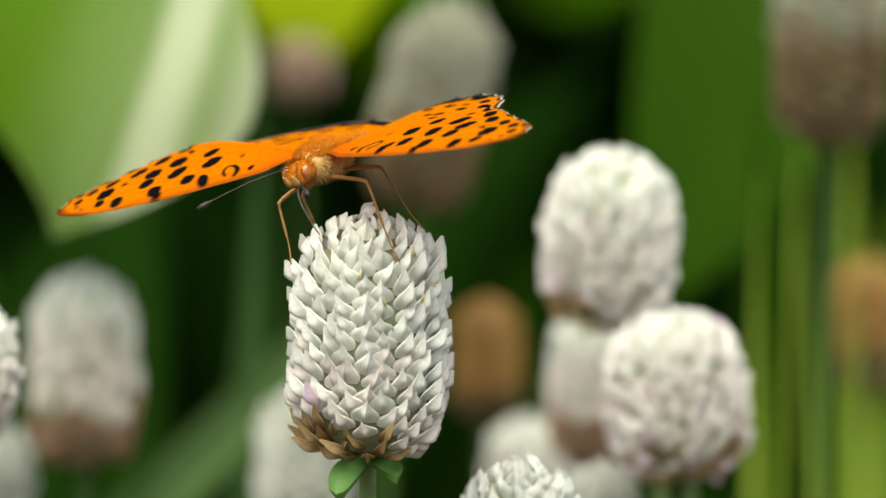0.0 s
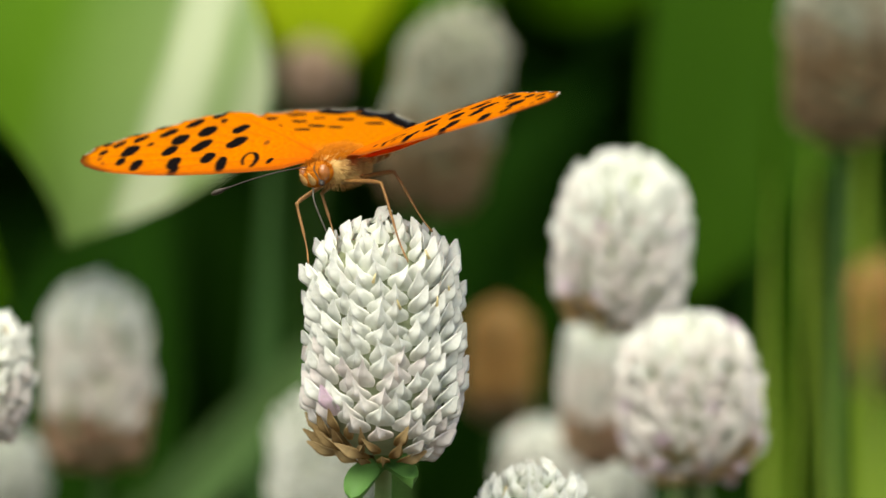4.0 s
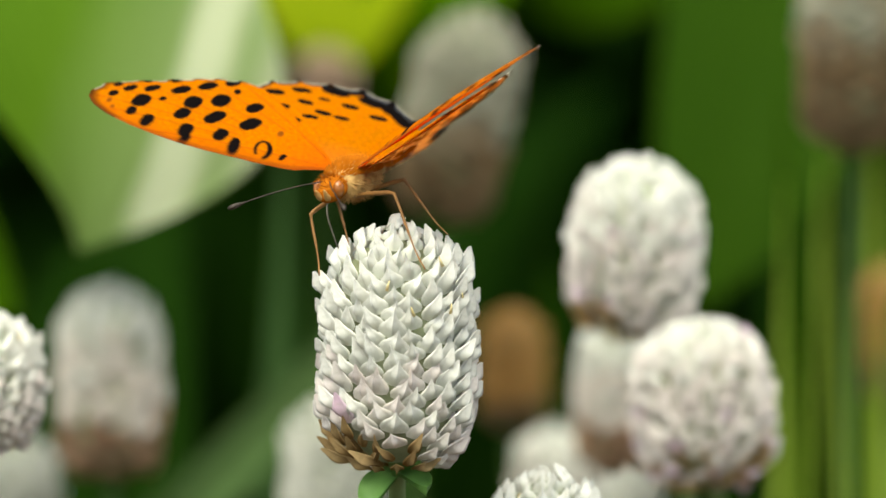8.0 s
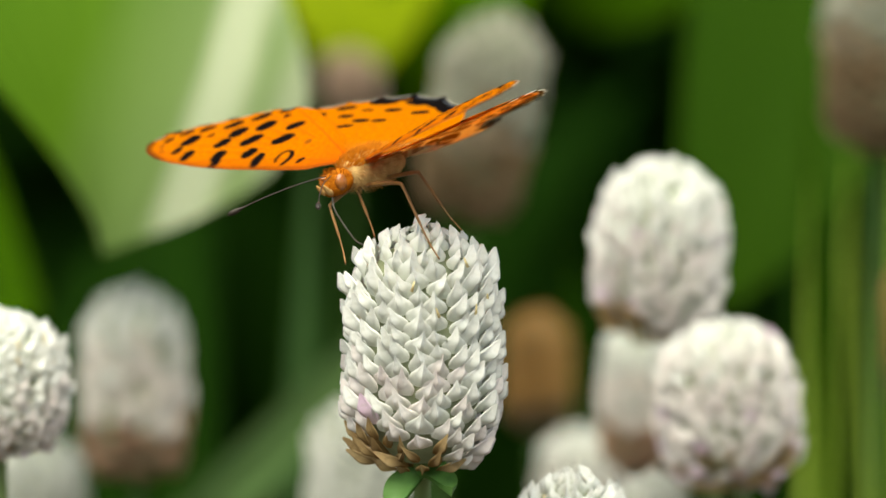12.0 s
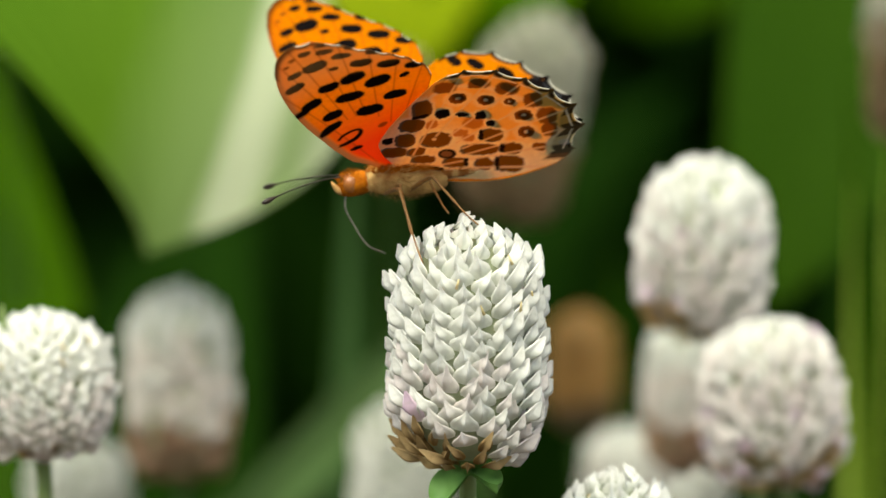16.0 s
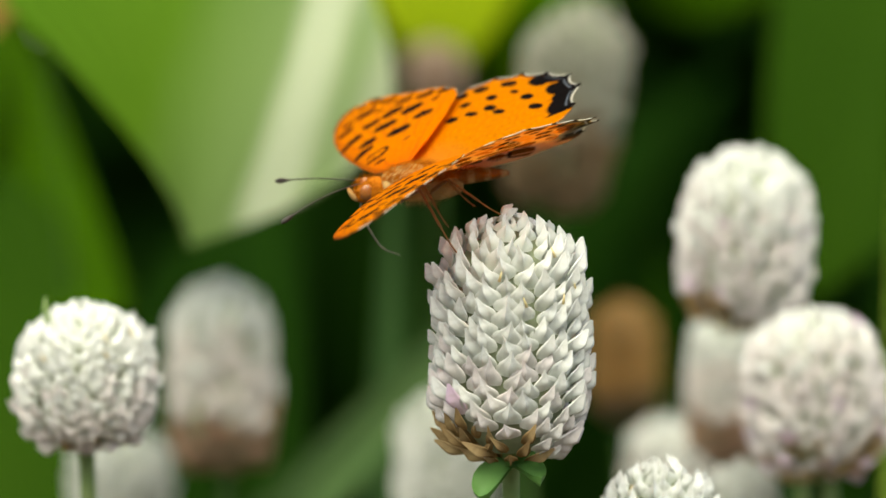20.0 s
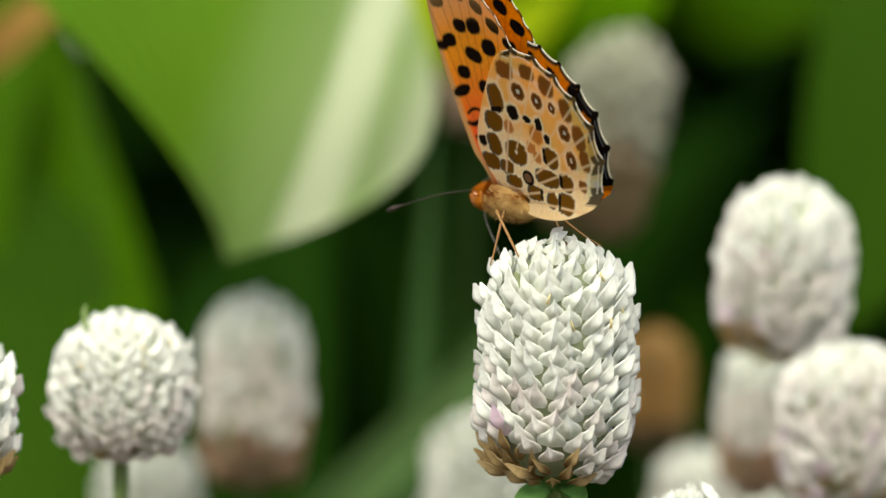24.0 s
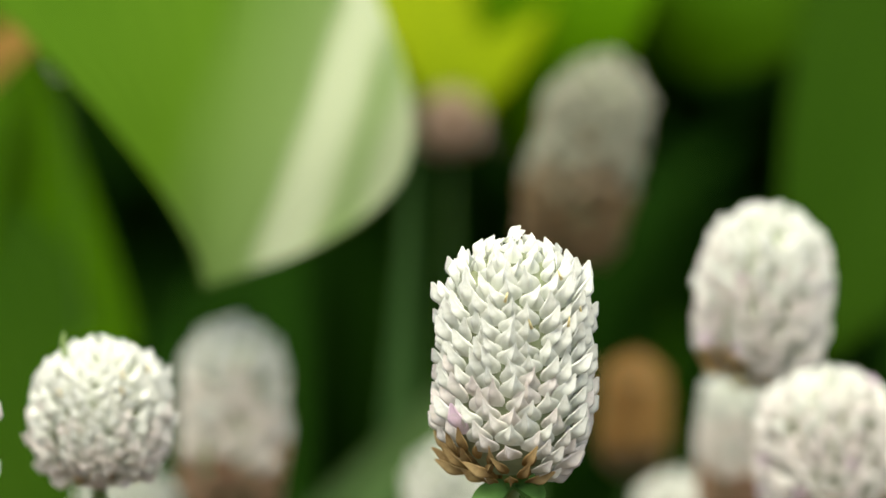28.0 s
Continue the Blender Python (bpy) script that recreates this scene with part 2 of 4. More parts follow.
# ---- globe flowers ----
def bract_arrays(length, width, curl, ridge=1.0):
    """One keeled bract as a closed thin shell: broad foot at the origin, flanks swept in to a sharp tip along z, keel along x."""
    cross = (-1.0, -0.62, -0.30, -0.10, 0.0, 0.10, 0.30, 0.62, 1.0)
    spans = (0.0, 0.16, 0.30, 0.43, 0.56, 0.69, 0.84, 1.0)
    halves = (0.90, 1.0, 0.97, 0.80, 0.48, 0.22, 0.09, 0.0)
    keel = (0.02, 0.12, 0.27, 0.38, 0.40, 0.32, 0.20, 0.08)
    rows, cols = len(spans), len(cross)
    vs, uv, fs = [], [], []
    for side in (0, 1):
        for i, (s, half, crest) in enumerate(zip(spans, halves, keel)):
            for u in cross:
                k = abs(u)
                x = length * curl * s ** 1.7 + crest * width * ridge * (1 - k) ** 2.8 + 0.05 * width * half * k ** 3
                x -= side * width * (0.045 if 0 < i < rows - 1 else 0.006)
                # the flanks lift again towards their margins, like a shallow bowl
                vs.append((x, u * half * width * 0.5, length * (s + 0.10 * k ** 2 * (1 - s) ** 2)))
                uv.append((u * 0.5 + 0.5, s))
    n = rows * cols
    for i in range(rows - 1):
        for j in range(cols - 1):
            a = i * cols + j
            fs.append((a, a + 1, a + cols + 1, a + cols))
            fs.append((n + a, n + a + cols, n + a + cols + 1, n + a + 1))
    for i in range(rows - 1):
        a, b = i * cols, i * cols + cols - 1
        fs.append((a, a + cols, n + a + cols, n + a))
        fs.append((b, n + b, n + b + cols, b + cols))
    return vs, fs, uv


def head_radius(s, power):
    """Outline of a flower head, 0 at the foot, 1 at the crown."""
    k = abs(2 * s - 1)
    r = max(0.0, 1 - k ** power) ** (1 / 2.1)
    return r * (0.97 + 0.06 * (1 - s)) if s > 0.5 else max(r, 0.42 * (1 - s * 6))


BRACT_MESHES = {}


def bract_mesh(kind, size, form=0):
    key = (kind, round(size, 5), form)
    if key not in BRACT_MESHES:
        curl = (0.24, 0.31, 0.17)[form] if kind != 2 else (0.16, 0.30, 0.02)[form]
        vs, fs, uv = bract_arrays(size * (1.08, 1.18, 0.98)[form], size, curl, (1.0, 1.15, 0.85)[form])
        BRACT_MESHES[key] = grid_mesh("bract", vs, fs, PETALS[False][kind], uv)
        # the thin rim stays crisp
        for p in list(BRACT_MESHES[key].polygons)[112:]:
            p.use_smooth = False
    return BRACT_MESHES[key]


def globe_flower(place, width, height, count, label, lean=(0, 0, 0), power=3.6, single=False, mats=None, dry=0.16, blush=0.42,
                 seed=1, one_sided=0.0, open_up=0.25, stem_to=None, leaflets=False, dry_span=0.05, bend=0.0, florets=0, jitter=0.05):
    """A flower of papery bracts round a core on a downy stem; place is the middle of its head."""
    rng = random.Random(seed)
    root = new("globe_flower")
    root.matrix_world = Matrix.Translation(place)
    tagged(root, label, "flower", "globe flowers")
    turn = Euler([radians(a) for a in lean]).to_matrix()
    r0, h = width / 2 * 0.85, height * 0.93
    # equal areas along the outline
    steps = 400
    prof = [(head_radius(i / steps, power) * r0, (i / steps - 0.5) * h) for i in range(steps + 1)]
    area = [0.0]
    for i in range(steps):
        (ra, za), (rb, zb) = prof[i], prof[i + 1]
        area.append(area[-1] + (ra + rb) / 2 * math.hypot(rb - ra, zb - za))
    size = math.sqrt(2 * math.pi * area[-1] / count)
    turn_count = round(2 * math.pi * r0 / size * 0.42) + 0.5
    wide = 2 * math.pi * r0 / turn_count * 0.5 * 1.42
    phase = rng.uniform(0, 6)
    core_v, core_f = [], []
    rings, seg = 18, 24
    for i in range(rings + 1):
        r, z = prof[int(i / rings * steps)]
        for k in range(seg):
            a = 2 * math.pi * k / seg
            core_v.append(turn @ Vector((r * 0.82 * math.cos(a), r * 0.82 * math.sin(a), z * 0.92)))
    for i in range(rings):
        for k in range(seg):
            j = (k + 1) % seg
            core_f.append((i * seg + k, i * seg + j, (i + 1) * seg + j, (i + 1) * seg + k))
    child("head_core", grid_mesh("head_core", core_v, core_f, CORE), root)
    bundles = {0: [], 1: [], 2: []}
    k = 0
    for i in range(count):
        target = (i + 0.5) / count * area[-1]
        while k < steps - 1 and area[k + 1] < target:
            k += 1
        r, z = prof[k]
        (ra, za), (rb, zb) = prof[max(0, k - 3)], prof[min(steps, k + 3)]
        along = Vector((rb - ra, zb - za)).normalized()
        s = z / h + 0.5
        ang = i * 2 * math.pi / turn_count + phase + rng.uniform(-jitter, jitter) * (1.5 if single else 1.0)
        out = Vector((math.cos(ang), math.sin(ang), 0))
        tangent = out * along.x + Vector((0, 0, along.y))
        normal = out * along.y - Vector((0, 0, along.x))
        lift = open_up + rng.uniform(-0.12, 0.12)
        d = (tangent * (1 - lift * 0.5) + normal * lift + Vector((0, 0, 0.35 * min(1.0, 2.2 * (1 - s))))).normalized()
        side = Vector((0, 0, 1)).cross(out).normalized()
        x = side.cross(d).normalized()
        side = d.cross(x)
        m = Matrix((x, side, d)).transposed().to_4x4()
        limit = dry + one_sided * (-math.cos(ang - 0.45)) + rng.uniform(-dry_span, dry_span)
        kind = 2 if s < limit else 1 if s < blush + rng.uniform(-0.2, 0.2) else 0
        if single and kind == 1 and rng.random() < (0.22 if s < limit + 0.10 else 0.015):
            kind = 3
        scale = rng.uniform(0.85, 1.14) * (1.0 if s < 0.85 else 0.8 if s < 0.95 else 0.62)
        spot = out * (r - size * 0.22) + Vector((0, 0, z - size * 0.5 * along.y))
        m = Matrix.Translation(turn @ spot) @ turn.to_4x4() @ m @ Matrix.Rotation(rng.uniform(-0.32, 0.32), 4, "X") @ Matrix.Rotation(rng.uniform(-0.12, 0.15), 4, "Y") @ Matrix.Diagonal((scale, scale * rng.uniform(0.85, 1.1), scale, 1))
        if single and kind == 2:
            m = m @ Matrix.Rotation(rng.uniform(-0.35, 0.35), 4, "X") @ Matrix.Diagonal((0.8, rng.uniform(0.28, 0.55), rng.uniform(0.95, 1.3), 1))
        if single:
            ob = child("bract", bract_mesh(kind, wide, rng.choice((0, 0, 1, 2))), root)
            ob.matrix_local = m
        else:
            bundles[kind].append(m)
    if not single:
        mats = mats or PETALS[True]
        bv, bf, buv = bract_arrays(wide, wide, 0.25)
        for kind, ms in bundles.items():
            if not ms:
                continue
            vs, fs, uv = [], [], []
            for m in ms:
                o = len(vs)
                vs += [m @ Vector(v) for v in bv]
                fs += [tuple(o + q for q in f) for f in bf]
                uv += buv
            ob = child("bract_cover", grid_mesh("bract_cover", vs, fs, mats[kind], uv), root, ("white bracts", "blush bracts", "dry brown bracts")[kind] if mats is PETALS[True] else "")
            tagged(ob, kind="stuff")
    foot = turn @ Vector((0, 0, -h * 0.47))
    end = Vector(stem_to) - Vector(place) if stem_to else Vector((rng.uniform(-0.02, 0.02), rng.uniform(0.0, 0.03), -place[2] - 0.03))
    mid = foot.lerp(end, 0.4) + turn @ Vector((0, 0, -0.01)) + Vector((rng.uniform(-0.006, 0.006), 0.004, 0))
    path = smooth_path([foot + turn @ Vector((0, 0, height * 0.1)), foot, foot + turn @ Vector((bend, 0.004, -0.02)), mid, end], 24)
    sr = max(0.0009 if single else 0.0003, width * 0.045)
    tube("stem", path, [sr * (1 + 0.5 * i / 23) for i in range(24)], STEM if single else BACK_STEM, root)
    for k in range(florets):
        a, s = rng.uniform(-2.7, -0.4), rng.uniform(0.62, 0.9)
        r, z = prof[int(s * steps)]
        bm = bmesh.new()
        bmesh.ops.create_cone(bm, segments=6, radius1=0.00026, radius2=0.00010, depth=0.0015, cap_ends=True)
        bmesh.ops.transform(bm, matrix=Matrix.Translation(turn @ Vector((math.cos(a) * r * 1.06, math.sin(a) * r * 1.06, z + 0.0008))) @ pose(0, 0, 0, rng.uniform(-20, 50), rng.uniform(-25, 25), 0), verts=bm.verts)
        part("floret", bm, FLORET, root, "tiny yellow floret")
    if leaflets:
        for ang, tilt, ln, wd in ((222, -30, 0.0072, 0.0062), (316, -8, 0.0062, 0.0054)):
            leaflet(root, foot + turn @ Vector((0, 0, -0.0016)), ang, tilt, ln, wd)
    return root


def leaflet(root, at, ang, tilt, ln, wd):
    """A small cupped green leaf under the head."""
    nu, nv = 9, 16
    vs, fs = [], []
    for side in (0, 1):
        for i in range(nv):
            s = i / (nv - 1)
            w = wd / 2 * max(0.0, 1 - (2 * (0.06 + 0.94 * s) - 1) ** 2) ** 0.5
            for j in range(nu):
                u = j / (nu - 1) * 2 - 1
                vs.append(Vector((s * ln, u * w, 0.22 * wd * u * u - 0.9 * ln * (s - 0.3) ** 2 * 0.6 - side * 0.0003)))
    n = nu * nv
    for i in range(nv - 1):
        for j in range(nu - 1):
            a = i * nu + j
            fs += [(a, a + nu, a + nu + 1, a + 1), (n + a, n + a + 1, n + a + nu + 1, n + a + nu)]
    m = Matrix.Translation(at) @ pose(0, 0, 0, 0, 0, ang) @ pose(0, 0, 0, 0, -tilt, 0)
    child("leaf", grid_mesh("leaf", [m @ v for v in vs], fs, LEAFLET), root, "small cupped green leaf")


# Every head: middle of the head, width, height; all in one bed.
main_flower = globe_flower((-0.0035, -0.0054, 0.6114), 0.0233, 0.0368, 350, "white globe amaranth head with dry brown base", (0, 0, 0), 4.0, True,
                           dry=0.09, blush=0.34, seed=3, one_sided=0.13, leaflets=True, florets=5, open_up=0.22, jitter=0.06)
globe_flower((0.0351, 0.1214, 0.6118), 0.0233, 0.0313, 400, "tall white globe amaranth head, slightly browned below", (0, 4, 0), 3.0, True,
                           dry=0.05, blush=0.6, seed=5, jitter=0.07, one_sided=0.14, stem_to=(0.062, 0.12, -0.03), bend=0.012)
globe_flower((0.0460, 0.1109, 0.5872), 0.0244, 0.0293, 380, "white blush globe amaranth head browning at its base", (0, -6, 0), 3.0, True,
                           dry=0.15, blush=0.8, seed=8, jitter=0.07, dry_span=0.16)
round_flower = globe_flower((-0.0684, 0.0498, 0.5990), 0.0225, 0.0231, 350, "round white globe amaranth head with greenish top", (0, 0, 0), 2.5, True,
                            dry=0.0, blush=0.4, seed=11, jitter=0.07, dry_span=0.12, florets=5)
globe_flower((0.0176, 0.0125, 0.5810), 0.0178, 0.0200, 160, "small fresh white globe amaranth head", (0, 0, 0), 2.6, True,
                          dry=0.05, blush=0.2, seed=13, florets=4)
globe_flower((-0.0907, 0.0094, 0.5993), 0.0215, 0.024, 160, "white globe amaranth head with rust-brown base", (0, 0, 0), 2.8, True,
                           dry=0.3, blush=0.5, seed=17)
globe_flower((-0.0587, 0.2281, 0.5755), 0.0196, 0.0376, 170, "faded white globe amaranth head with brown lower third", (0, 0, 0), 5.0, dry=0.27, blush=0.62, seed=21, dry_span=0.07, jitter=0.2)
globe_flower((0.0068, 0.2832, 0.6213), 0.0208, 0.0440, 170, "grey-brown globe amaranth head leaning over, shade in its colour", (0, 12, 0), 4.5, mats=DULL, dry=0.34, blush=0.5, seed=23)
globe_flower((0.0186, 0.3276, 0.5652), 0.0135, 0.026, 130, "tan dried globe amaranth head", (0, 0, 0), 3.2, mats=BROWN, dry=0.2, blush=0.5, seed=25)
globe_flower((-0.0169, 0.2264, 0.5584), 0.0185, 0.031, 130, "white globe amaranth head half hidden behind another", (0, 3, 0), 3.0, dry=0.0, blush=0.1, seed=27)
globe_flower((0.0347, 0.1266, 0.5664), 0.0125, 0.0150, 110, "small white globe amaranth head", (0, 0, 0), 2.6, dry=0.05, blush=0.3, seed=29)
globe_flower((0.0269, 0.2758, 0.5501), 0.0175, 0.020, 120, "faded white globe amaranth head", (0, 0, 0), 2.8, dry=0.2, blush=0.6, seed=31)
globe_flower((0.0347, 0.2081, 0.5761), 0.0125, 0.0300, 120, "slim white globe amaranth head with tan base", (0, 2, 0), 3.6, dry=0.3, blush=0.6, seed=33)
globe_flower((0.0829, 0.2546, 0.6359), 0.0215, 0.040, 150, "withered grey-brown globe amaranth head", (0, 0, 0), 3.4, mats=DULL, dry=0.5, blush=0.7, seed=35)
globe_flower((0.1032, 0.3781, 0.5668), 0.0165, 0.031, 120, "rusty dried globe amaranth head", (0, 0, 0), 3.0, mats=BROWN, dry=0.3, blush=0.5, seed=37)
globe_flower((-0.0224, 0.4492, 0.6165), 0.0128, 0.0144, 100, "dusky pink dried globe amaranth head", (0, 0, 0), 2.6, mats=PINK, seed=39)
globe_flower((-0.0819, 0.2756, 0.5487), 0.0190, 0.0215, 100, "pale greenish globe amaranth bud", (0, 0, 0), 2.6, mats=[PETALS[True][0]] * 3, dry=0, blush=0, seed=41)
globe_flower((-0.1043, 0.3795, 0.6337), 0.0072, 0.0080, 60, "tiny pale globe amaranth bud far back", (0, 0, 0), 2.6, mats=[PETALS[True][0]] * 3, dry=0, blush=0, seed=43, stem_to=(-0.06, 0.6, -0.03))
# a pointed green shoot at the crown of the round head
tube("shoot", smooth_path([(-0.0052, -0.003, 0.0085), (-0.0057, -0.003, 0.0110), (-0.0056, -0.003, 0.0128)], 8), [0.0004, 0.0005, 0.0005, 0.0004, 0.0004, 0.0003, 0.0002, 0.0001], STEM, round_flower, "pointed green shoot", 7)



# ---- background leaves ----
def blade(name, parent, base, tip, bend, wl, wr, mat, face=(0, -1, 0), label="", shape=0.7, cup=0.12, waves=0.0, nu=17, nv=36, rib=True, left=None, right=None, flare=0.0):
    """A long leaf from base to tip, bowed by bend, with half widths wl and wr to its two sides, cupped along its rib."""
    base, tip, bend = Vector(base), Vector(tip), Vector(bend)
    face = Vector(face).normalized()
    vs, uv, fs = [], [], []
    spine = []
    for i in range(nv):
        s = i / (nv - 1)
        c = base.lerp(tip, s) + bend * 4 * s * (1 - s)
        d = ((tip - base) + bend * 4 * (1 - 2 * s)).normalized()
        across = d.cross(face).normalized()
        up = across.cross(d)
        if tip.z < base.z:
            across = -across
        spine.append((c, across, up, s))
    for side in (0, 1):
        for c, across, up, s in spine:
            a = min(1.0, (s / 0.35) ** 0.6)
            t = max(0.0, (s - 0.35) / 0.65)
            pl, ql = left or (1.6, shape)
            pr, qr = right or (1.6, shape)
            fl, fr = a * max(0.0, 1 - t ** pl) ** ql, a * max(0.0, 1 - t ** pr) ** qr * (1 - flare * (0.8 - s))
            for j in range(nu):
                u = j / (nu - 1) * 2 - 1
                w = wr * fr if u > 0 else wl * fl
                lift = cup * abs(u) ** 1.3 * w + waves * w * math.sin(s * 17 + u * 4) * u * u
                vs.append(c + across * u * w + up * (lift - side * 0.0006))
                uv.append((u * 0.5 + 0.5, s))
    n = nu * nv
    for i in range(nv - 1):
        for j in range(nu - 1):
            a = i * nu + j
            fs += [(a, a + 1, a + nu + 1, a + nu), (n + a, n + a + nu, n + a + nu + 1, n + a + 1)]
    ob = child(name, grid_mesh(name, vs, fs, mat, uv), parent, label)
    if rib:
        pts = [c - up * 0.0012 for c, _, up, s in spine][::3]
        k = len(pts)
        size = max(wl, wr) * 0.05
        tube("midrib", pts, [size * (1.05 - i / k) for i in range(k)], mat, ob, sides=6)
    return ob


def canna_plant(x, y, top, label):
    """A leafy plant: a stalk from the ground, to which its leaves are joined."""
    root = new("canna_plant")
    root.matrix_world = Matrix.Translation((0, 0, 0))
    tagged(root, label, "plant", "canna plants")
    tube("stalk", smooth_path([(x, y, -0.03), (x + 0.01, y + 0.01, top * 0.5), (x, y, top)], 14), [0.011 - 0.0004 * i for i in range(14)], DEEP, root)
    return root


pale = canna_plant(-0.0675, 0.3962, 0.95, "canna with broad pale green leaf streaked with cream")
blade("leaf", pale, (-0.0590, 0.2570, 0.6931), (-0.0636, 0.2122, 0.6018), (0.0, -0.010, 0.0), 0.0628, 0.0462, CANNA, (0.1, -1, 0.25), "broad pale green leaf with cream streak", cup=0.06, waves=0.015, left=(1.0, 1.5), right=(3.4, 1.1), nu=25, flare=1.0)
right = canna_plant(0.0920, 0.6500, 0.9, "canna with mid green leaves")
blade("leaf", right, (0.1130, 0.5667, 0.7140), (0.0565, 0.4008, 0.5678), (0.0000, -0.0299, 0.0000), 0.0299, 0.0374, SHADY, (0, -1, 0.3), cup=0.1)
blade("leaf", right, (0.0508, 0.5350, 0.6833), (0.0303, 0.4849, 0.6266), (0.0000, -0.0220, 0.0000), 0.0439, 0.0366, GREEN, (0, -1, 0.4), cup=0.1)
blade("leaf", right, (0.0104, 0.5185, 0.6862), (-0.0052, 0.4804, 0.6062), (0.0000, -0.0222, 0.0000), 0.0222, 0.0222, FRESH, (0, -1, 0.4), cup=0.1)
blade("leaf", right, (-0.0173, 0.5441, 0.6887), (-0.0209, 0.4622, 0.6148), (0.0000, -0.0147, 0.0000), 0.0295, 0.0250, YELLOW, (0, -1, 0.4), cup=0.15)
left = canna_plant(-0.1750, 0.6700, 0.85, "canna with dark green leaves")
blade("leaf", left, (-0.1742, 0.5868, 0.6711), (-0.0898, 0.3899, 0.5691), (0.0000, -0.0222, -0.0148), 0.0296, 0.0222, GREEN, (0, -1, 0.2), cup=0.1)
blade("leaf", left, (-0.1498, 0.5043, 0.6594), (-0.1417, 0.4154, 0.5405), (0.0000, -0.0228, 0.0000), 0.0266, 0.0228, GREEN, (0, -1, 0.2), cup=0.1)
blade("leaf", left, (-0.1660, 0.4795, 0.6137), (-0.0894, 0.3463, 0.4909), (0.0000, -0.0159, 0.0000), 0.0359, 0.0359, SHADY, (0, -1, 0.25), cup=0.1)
blade("dry_leaf", left, (-0.1372, 0.4278, 0.6170), (-0.1120, 0.4302, 0.6400), (0.0000, -0.0079, 0.0032), 0.0047, 0.0047, DRY, (0, -1, 0.2), "dried brown leaf tip")


def grass_clump(x, y, label):
    root = new("grass_clump")
    root.matrix_world = Matrix.Translation((0, 0, 0))
    return tagged(root, label, "grass", "grass clumps")


# (foot x, y), tip, half width, bend, colour
clump = grass_clump(0.15, 0.6, "clump of long yellow-green blades")
for tip, foot, w, bend, mat in (
        ((0.0778, 0.3806, 0.6318), (0.0808, 0.3806, -0.03), 0.0072, (0.004, 0, 0), GREEN),
        ((0.0848, 0.3448, 0.6162), (0.0712, 0.3448, -0.03), 0.0058, (-0.004, 0, 0), LIME),
        ((0.0994, 0.3954, 0.6160), (0.0924, 0.3954, -0.03), 0.0099, (0.003, 0, 0), LIME),
        ((0.1058, 0.3757, 0.5929), (0.0998, 0.3757, -0.03), 0.0093, (0.0, 0, 0), LIME),
        ((0.0689, 0.4121, 0.5970), (0.0755, 0.4121, -0.03), 0.0081, (0.0, 0, 0), DEEP),
        ((0.0268, 0.3950, 0.5860), (0.0332, 0.3950, -0.03), 0.0070, (0.004, 0, 0), GREEN),
        ((0.0702, 0.2667, 0.6119), (0.0631, 0.2667, -0.03), 0.0045, (0.0, 0, 0), LIME),
        ((0.0779, 0.2919, 0.6131), (0.0792, 0.2919, -0.03), 0.0032, (0.0, 0, 0), GREEN),
        ((0.0788, 0.2504, 0.6015), (0.1002, 0.2504, -0.03), 0.0030, (0.0, 0, 0), LIME),
        ((0.0856, 0.2810, 0.6062), (0.1027, 0.2810, -0.03), 0.0033, (0.0, 0, 0), FRESH),
        ((0.0882, 0.2547, 0.5956), (0.0936, 0.2547, -0.03), 0.0055, (0.0, 0, 0), LIME),
        ((0.0915, 0.2430, 0.5807), (0.1015, 0.2430, -0.03), 0.0035, (0.0, 0, 0), LIME),
        ((0.0584, 0.4271, 0.5724), (0.0559, 0.4271, -0.03), 0.0095, (0.0, 0, 0), GREYGREEN)):
    blade("blade", clump, foot, tip, bend, w, w, mat, (0, -1, 0.1), shape=0.9, cup=0.3, rib=False, nu=9, nv=30)
dark = grass_clump(-0.1, 0.6, "clump of broad grey-green blades")
for tip, foot, w, bend, mat in (
        ((-0.0293, 0.3814, 0.6244), (-0.0537, 0.3814, -0.03), 0.0118, (0.0, 0, 0), GREYGREEN),
        ((0.0066, 0.3445, 0.5918), (-0.5878, 0.3445, -0.03), 0.0106, (0.0, 0, 0.0), SAGE),
        ((-0.0266, 0.3396, 0.5512), (-0.0446, 0.3396, -0.03), 0.0053, (0.0, 0, 0.0), LIME),
        ((-0.0530, 0.3215, 0.5491), (-0.0662, 0.3215, -0.03), 0.0064, (0.0, 0, 0.0), GREEN),
        ((-0.0913, 0.4100, 0.5845), (-0.1110, 0.4100, -0.03), 0.0113, (0.01, 0, 0.0), DEEP)):
    blade("blade", dark, foot, tip, bend, w, w, mat, (0, -1, 0.1), shape=0.35 if w > 0.007 and mat is SAGE else 0.9, cup=0.3, rib=False, nu=9, nv=30)

# the thicket that closes the bed behind, added to fill the dark gaps
rng = random.Random(5)
thicket = tagged(new("thicket"), "dense dark green thicket behind the bed", "shrub", kind="stuff")
tv, tf, tuv = [], [], []
